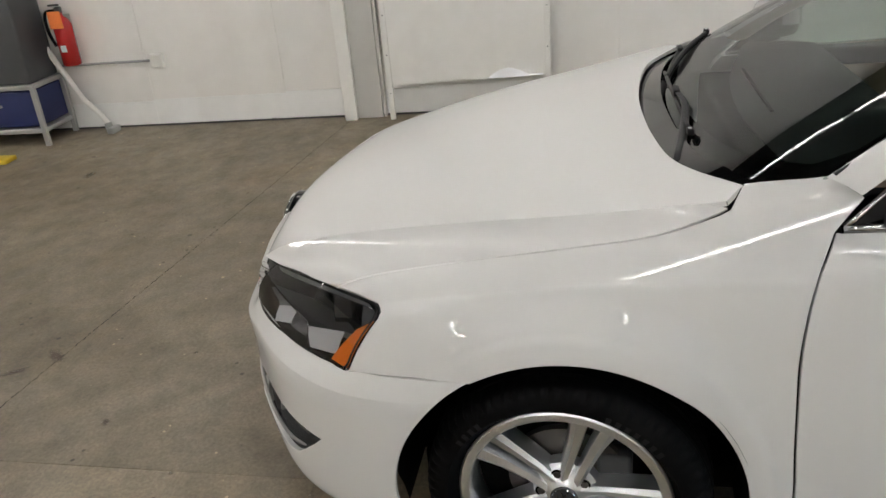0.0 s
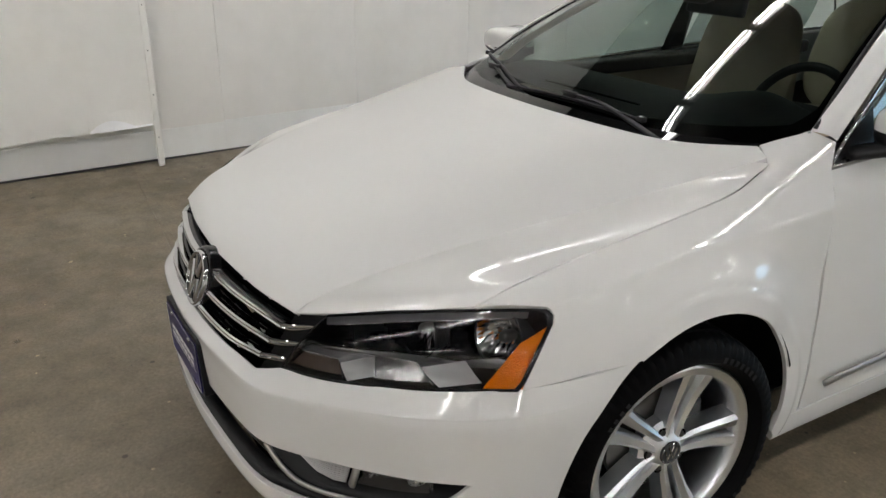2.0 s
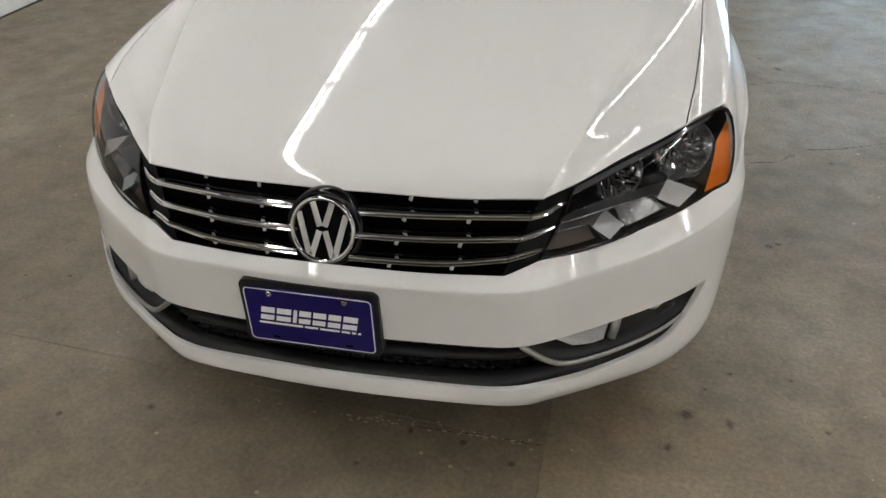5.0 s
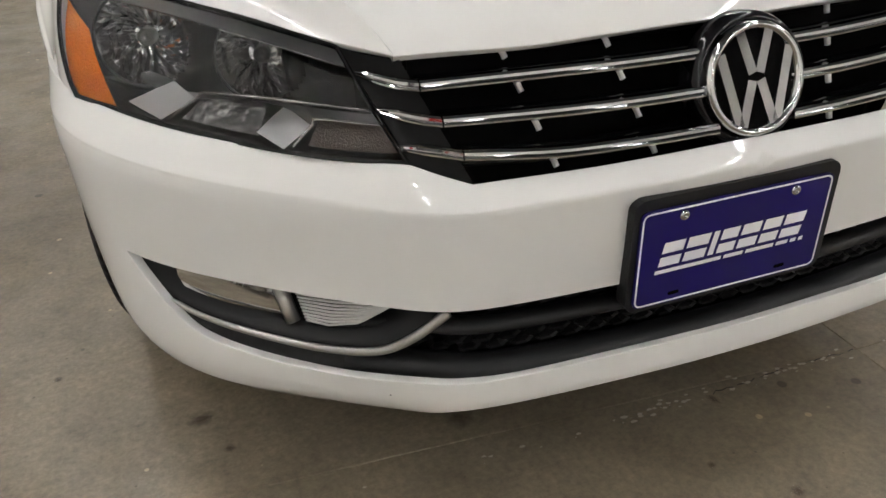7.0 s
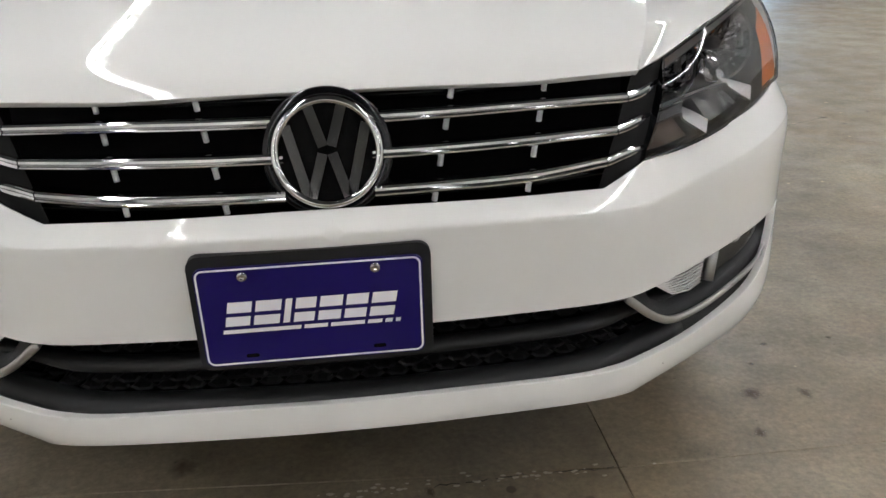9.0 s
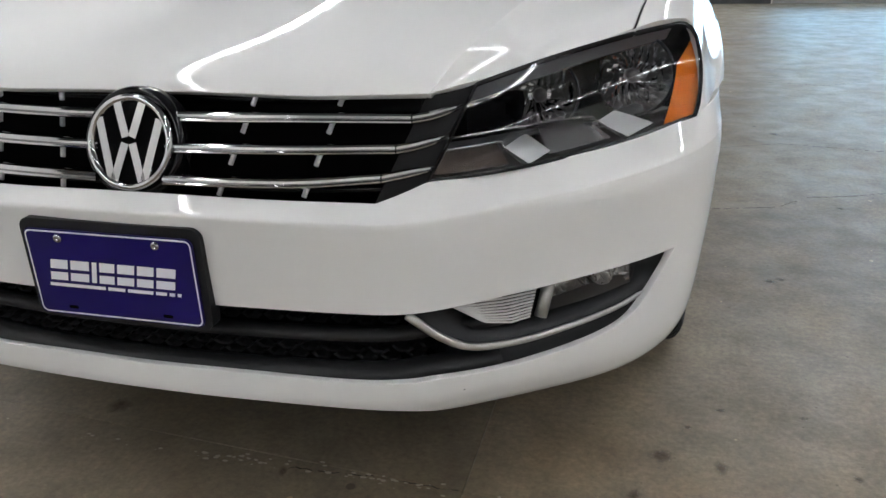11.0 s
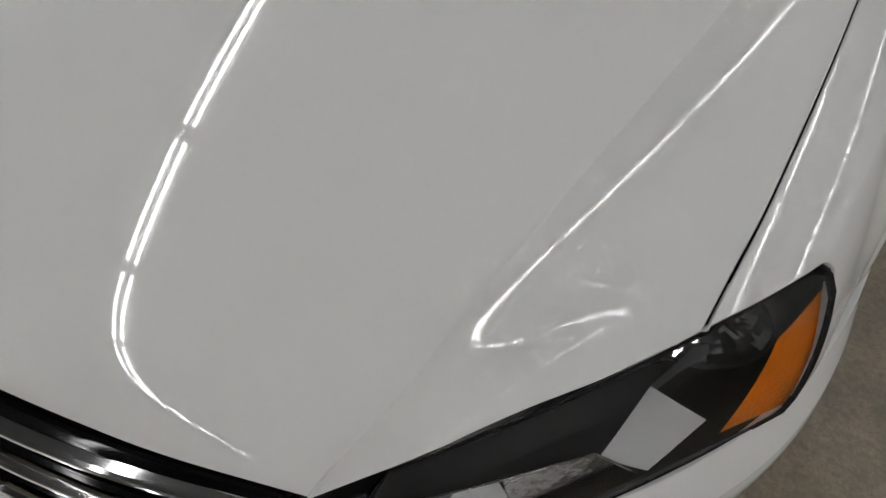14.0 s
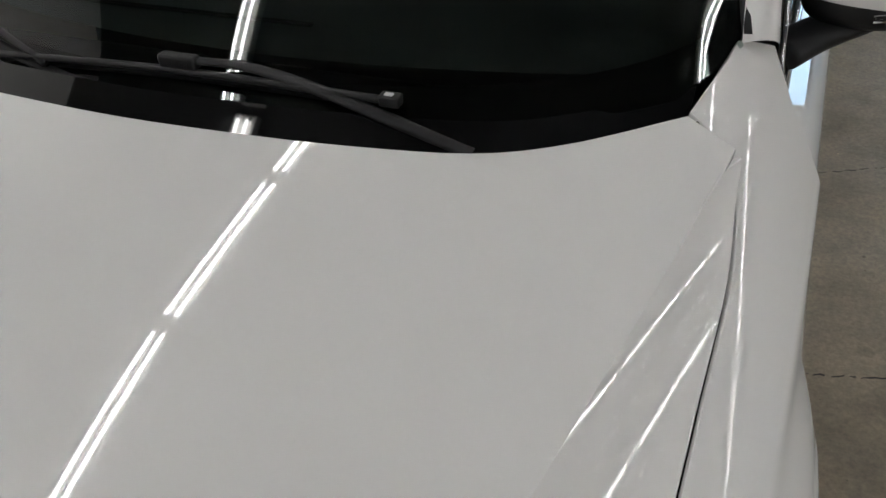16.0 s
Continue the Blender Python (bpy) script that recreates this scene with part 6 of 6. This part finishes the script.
for s in (-1, 1):
    q = lambda P: [(s * x, y, z) for x, y, z in P]
    Vb, Fb = ruled(q([pin_, (0.725, 1.62, 1.165), (0.66, 1.86, 1.292), (0.592, 2.09, 1.39)]), q([pout, (0.765, 1.69, 1.165), (0.70, 1.93, 1.295), (0.645, 2.14, 1.385)]), 20, -0.012 * s, 6)
    part("pillar", mesh_of("pillar", Vb, Fb), M_PAINT, car, "white windscreen pillar")
    Vb, Fb = ruled(q([(0.72, 1.5, 1.06), (0.70, 1.64, 1.15), (0.635, 1.88, 1.275), (0.57, 2.10, 1.37)]), q([(0.765, 1.60, 1.06), (0.735, 1.72, 1.15), (0.67, 1.95, 1.275), (0.62, 2.16, 1.36)]), 12, 0.02 * s, 3)
    part("pillar_trim", mesh_of("pillar_trim", Vb, Fb), M_BEIGE, car)
    # roof rail from pillar to rear
    Vb, Fb = ruled(q([(0.592, 2.09, 1.39), (0.57, 2.6, 1.43), (0.55, 3.2, 1.415), (0.54, 3.75, 1.33), (0.60, 4.25, 1.10)]), q([(0.645, 2.14, 1.385), (0.635, 2.6, 1.40), (0.63, 3.2, 1.385), (0.66, 3.7, 1.26), (0.75, 4.1, 1.06)]), 30, -0.008 * s, 4)
    part("roof_rail", mesh_of("roof_rail", Vb, Fb), M_PAINT, car)
    # chrome line round the side glass
    loop = [(0.802, 1.515, 0.99), (0.775, 1.69, 1.155), (0.71, 1.935, 1.286), (0.655, 2.16, 1.372), (0.645, 2.6, 1.392), (0.64, 3.2, 1.374), (0.70, 3.62, 1.24), (0.80, 3.82, 1.055)]
    Vb, Fb = tube_along(spline(q(loop), 8), 0.006, 6)
    part("chrome_line", mesh_of("chrome_line", Vb, Fb), M_CHROME, car)
    Vb, Fb = tube_along(spline(q([(0.802, 1.515, 0.99), (0.815, 2.2, 1.012), (0.815, 2.8, 1.03), (0.80, 3.82, 1.055)]), 8), 0.009, 8)
    part("belt_strip", mesh_of("belt_strip", Vb, Fb), M_CHROME, car, "chrome belt strip")
    # side panes
    for a, b in (([(0.80, 1.56, 1.0), (0.81, 2.1, 1.012), (0.812, 2.52, 1.02)], [(0.765, 1.74, 1.16), (0.70, 1.99, 1.29), (0.648, 2.52, 1.385)]), ([(0.812, 2.66, 1.025), (0.81, 3.1, 1.035), (0.80, 3.55, 1.045)], [(0.642, 2.66, 1.385), (0.64, 3.05, 1.375), (0.68, 3.5, 1.28)])):
        Vb, Fb = ruled(q(a), q(b), 16, -0.01 * s, 5)
        g = part("side_window", mesh_of("side_window", Vb, Fb), M_GLASS, car, "tinted side window")
    Vb, Fb = ruled(q([(0.812, 2.52, 1.01), (0.74, 2.55, 1.22), (0.648, 2.56, 1.395)]), q([(0.812, 2.67, 1.015), (0.74, 2.65, 1.22), (0.648, 2.64, 1.395)]), 12, 0.0, 2)
    part("door_post", mesh_of("door_post", Vb, Fb), M_PIANO, car)
    # door mirror triangle
    Vb, Fb = ruled(q([(0.803, 1.525, 0.99), (0.80, 1.62, 1.02), (0.80, 1.70, 1.03)]), q([(0.795, 1.56, 1.04), (0.785, 1.64, 1.09), (0.775, 1.70, 1.13)]), 8, 0.0, 2)
    part("mirror_base", mesh_of("mirror_base", Vb, Fb), M_BLACK, car)
# roof and headlining
for dz, mat, nm in ((0.0, M_PAINT, "roof"), (-0.03, M_BEIGE, "headlining")):
    cage = [[(x, y + 0.02 * (x / 0.6) ** 2, z - 0.045 * (x / 0.6) ** 2 + dz) for y, z in ((2.02, 1.437), (2.3, 1.475), (2.7, 1.487), (3.2, 1.47), (3.6, 1.405))] for x in (0, 0.2, 0.4, 0.6)]
    rs = Skin(cage, sym=True)
    gu, gv = np.meshgrid(np.linspace(0, 3, 16), np.linspace(0, 4, 20), indexing="ij")
    P = rs.at(gu.ravel(), gv.ravel())
    Fb = [[i * 20 + j, (i + 1) * 20 + j, (i + 1) * 20 + j + 1, i * 20 + j + 1] for i in range(15) for j in range(19)]
    k = len(P)
    part(nm, mesh_of(nm, np.vstack([P, P * [-1, 1, 1]]), Fb + [[i + k for i in f][::-1] for f in Fb]), mat, car)
Vb, Fb = ruled([(-0.56, 3.6, 1.37), (0, 3.58, 1.405), (0.56, 3.6, 1.37)], [(-0.62, 4.25, 1.08), (0, 4.28, 1.10), (0.62, 4.25, 1.08)], 16, 0.0, 3)
part("rear_window", mesh_of("rear_window", Vb, Fb), M_GLASS, car)
Vb, Fb = ruled([(-0.76, 4.2, 1.05), (0, 4.26, 1.095), (0.76, 4.2, 1.05)], [(-0.68, 4.8, 1.0), (0, 4.86, 1.03), (0.68, 4.8, 1.0)], 16, 0.0, 3)
part("boot_lid", mesh_of("boot_lid", Vb, Fb), M_PAINT, car)
part("tail", block(-0.74, 0.74, 4.70, 4.84, 0.28, 1.0, 0.05), M_PAINT, car)

# --- mirrors, handles, mouldings ---
def shell_of(center, size, power, cut):
    """A rounded, tapered pod; cut keeps the part above (1) or below (-1) its seam."""
    bm = bmesh.new()
    bmesh.ops.create_icosphere(bm, subdivisions=4, radius=1.0)
    for v in bm.verts:
        c = v.co
        f = lambda a: math.copysign(abs(a) ** power, a)
        x, y, z = f(c.x), f(c.y), f(c.z)
        taper = 1.0 - 0.22 * max(0, x)
        v.co = (x, y * (0.8 if y > 0 else 1.0), z * taper + 0.10 * x)
    geom = bm.verts[:] + bm.edges[:] + bm.faces[:]
    bmesh.ops.bisect_plane(bm, geom=geom, plane_co=(0, 0, -0.3), plane_no=(0.10, 0, 1) if cut > 0 else (-0.10, 0, -1), clear_inner=True)
    for v in bm.verts:
        v.co = Vector(center) + Vector((v.co.x * size[0], v.co.y * size[1], v.co.z * size[2]))
    for fc in bm.faces:
        fc.smooth = True
    return bm
for s in (-1, 1):
    mats = []
    for cut, mat, nm in ((1, M_PAINT, "mirror"), (-1, M_BLACK, "mirror_foot")):
        bm = shell_of((0.928, 1.712, 1.092), (0.124, 0.082, 0.062), 0.6, cut)
        if s < 0:
            bmesh.ops.scale(bm, vec=(-1, 1, 1), verts=bm.verts[:])
            bmesh.ops.reverse_faces(bm, faces=bm.faces[:])
        if cut > 0:
            mir = part(nm, bm, mat, car, "white door mirror with black underside")
        else:
            part(nm, bm, mat, mir)
    Vb, Fb = tube_along(spline([(s * 0.79, 1.60, 1.012), (s * 0.83, 1.65, 1.022), (s * 0.90, 1.70, 1.042)], 5), 0.036, 12, 0.55)
    part("arm", mesh_of("arm", Vb, Fb), M_BLACK, mir)
    Vb, Fb = tube_along(spline([(s * 0.90, 1.626, 1.064), (s * 0.98, 1.64, 1.072), (s * 1.045, 1.69, 1.08)], 5), 0.006, 8)
    part("turn_lamp", mesh_of("turn_lamp", Vb, Fb), M_LENS, mir)
    Vb, Fb = ruled([(s * 0.83, 1.775, 1.045), (s * 0.93, 1.785, 1.04), (s * 1.02, 1.775, 1.06)], [(s * 0.83, 1.775, 1.14), (s * 0.93, 1.785, 1.155), (s * 1.02, 1.775, 1.145)], 10, 0.0, 2)
    part("mirror_glass", mesh_of("mirror_glass", Vb, Fb), M_CHROME, mir)
    for y in (2.40, 3.38):
        h = part("door_handle", mesh_of("door_handle", *tube_along(spline([(s * 0.89, y - 0.095, 0.875), (s * 0.925, y - 0.07, 0.878), (s * 0.93, y, 0.88), (s * 0.925, y + 0.07, 0.882), (s * 0.89, y + 0.095, 0.884)], 5), 0.017, 10, 0.7, up=(0, 0, 1))), M_PAINT, car, "white door handle")
        Vb, Fb = revolve([(0.0, 0.034), (0.001, 0.02), (0.0015, 0.0)], 20, "x", (s * 0.8985 if s > 0 else -0.8985, y - 0.01, 0.878))
        part("handle_cup", mesh_of("handle_cup", Vb, Fb), M_GREY, h)
    for y0, y1 in ((1.53, 2.575), (2.63, 3.33)):
        Vb, Fb = tube_along([(s * (0.906 + 0.004 * (k % 2 == 9)), y, 0.385 + (y - 1.53) * 0.03) for k, y in enumerate(np.linspace(y0, y1, 12))], 0.012, 8, 0.6, up=(1, 0, 0))
        part("moulding", mesh_of("moulding", Vb, Fb), M_STRIP, car, "slim satin moulding low on the door")

# --- cabin ---
dash_cage = [[(x, 1.44 + 0.10 * (abs(x) / 0.7) ** 2, 1.0), (x, 1.58, 1.035 + 0.02 * math.exp(-((x - 0.37) / 0.18) ** 2)), (x, 1.74, 1.035 + 0.055 * math.exp(-((x - 0.37) / 0.17) ** 2)), (x, 1.84, 1.0 + 0.05 * math.exp(-((x - 0.37) / 0.17) ** 2)), (x, 1.86, 0.85), (x, 1.80, 0.6)] for x in (-0.74, -0.5, -0.25, 0.0, 0.18, 0.37, 0.55, 0.74)]
ds = Skin(dash_cage)
gu, gv = np.meshgrid(np.linspace(0, 7, 43), np.linspace(0, 5, 31), indexing="ij")
P = ds.at(gu.ravel(), gv.ravel())
part("dashboard", mesh_of("dashboard", P, [[i * 31 + j, (i + 1) * 31 + j, (i + 1) * 31 + j + 1, i * 31 + j + 1] for i in range(42) for j in range(30)]), M_DASH, car, "dark dashboard with instrument hood")
part("vent_line", block(-0.4, 0.1, 1.505, 1.515, 1.022, 1.026), M_VOID, car)
sw_m = Matrix.Translation((0.37, 1.95, 0.975)) @ Matrix.Rotation(radians(-24), 4, "X")
ang = np.linspace(0, 2 * math.pi, 49)
P = [sw_m @ Vector((0.185 * math.cos(t), 0, 0.185 * math.sin(t))) for t in ang]
sw = part("steering_wheel", mesh_of("steering_wheel", *tube_along(P, 0.016, 10, up=(0, 1, 0), caps=False)), M_BLACK, car, "dark steering wheel")
part("wheel_hub", block(-0.085, 0.085, -0.03, 0.02, -0.08, 0.06, 0.02, sw_m), M_BLACK, sw)
for a in (0, 180, 270):
    Q = [sw_m @ Vector((r * math.cos(radians(a)), 0, r * math.sin(radians(a)))) for r in (0.07, 0.12, 0.18)]
    part("wheel_spoke", mesh_of("wheel_spoke", *tube_along(Q, 0.016, 8, 0.6, up=(0, 1, 0))), M_BLACK, sw)
def pillow(cx, cy, cz, sx, sy, sz, rot=0.0, power=0.55):
    bm = bmesh.new()
    bmesh.ops.create_icosphere(bm, subdivisions=4, radius=1.0)
    m = Matrix.Translation((cx, cy, cz)) @ Matrix.Rotation(radians(rot), 4, "X")
    for v in bm.verts:
        f = lambda a: math.copysign(abs(a) ** power, a)
        v.co = m @ Vector((f(v.co.x) * sx, f(v.co.y) * sy, f(v.co.z) * sz))
    for fc in bm.faces:
        fc.smooth = True
    return bm
for x in (-0.37, 0.37):
    st = part("front_seat", pillow(x, 2.28, 0.62, 0.25, 0.27, 0.10, 6), M_BEIGE, car, "beige leather front seat")
    part("seat_back", pillow(x, 2.56, 0.95, 0.24, 0.075, 0.34, -16), M_BEIGE, st)
    part("head_rest", pillow(x, 2.66, 1.34, 0.13, 0.05, 0.09, -10), M_BEIGE, st)
    for q in (-0.05, 0.05):
        part("post", mesh_of("post", *tube_along([(x + q, 2.64, 1.22), (x + q, 2.66, 1.32)], 0.007, 6, up=(1, 0, 0))), M_CHROME, st)
bench = part("rear_seat", pillow(0, 3.2, 0.62, 0.68, 0.27, 0.11, 5), M_BEIGE, car, "beige leather rear bench")
part("seat_back", pillow(0, 3.52, 0.96, 0.68, 0.08, 0.33, -20), M_BEIGE, bench)
part("parcel_shelf", block(-0.62, 0.62, 3.6, 4.25, 1.02, 1.05, 0.01), M_DASH, car)
part("cabin_floor", block(-0.74, 0.74, 1.5, 4.2, 0.30, 0.36), M_DASH, car)
for s in (-1, 1):
    dc = part("door_card", block(min(s * 0.74, s * 0.775), max(s * 0.74, s * 0.775), 1.6, 3.5, 0.36, 0.99, 0.012), M_BEIGE, car, "beige door card")
    part("door_top", block(min(s * 0.70, s * 0.79), max(s * 0.70, s * 0.79), 1.58, 3.5, 0.95, 1.012, 0.015), M_DASH, dc)
    part("arm_rest", block(min(s * 0.62, s * 0.74), max(s * 0.62, s * 0.74), 1.95, 2.5, 0.70, 0.76, 0.02), M_DASH, dc)
rm = part("rear_view_mirror", block(0.0 - 0.125, 0.125, -0.012, 0.02, -0.035, 0.035, 0.012, Matrix.Translation((0, 1.93, 1.315)) @ Matrix.Rotation(radians(-12), 4, "X")), M_BLACK, car, "black rear-view mirror")
part("stalk", mesh_of("stalk", *tube_along([(0, 1.90, 1.33), (0, 1.88, 1.375)], 0.012, 8, up=(0, 1, 0))), M_BLACK, rm)
part("sensor_pod", block(-0.05, 0.05, -0.05, 0.04, -0.02, 0.02, 0.012, Matrix.Translation((0, 1.86, 1.36)) @ Matrix.Rotation(radians(27), 4, "X")), M_BLACK, rm)
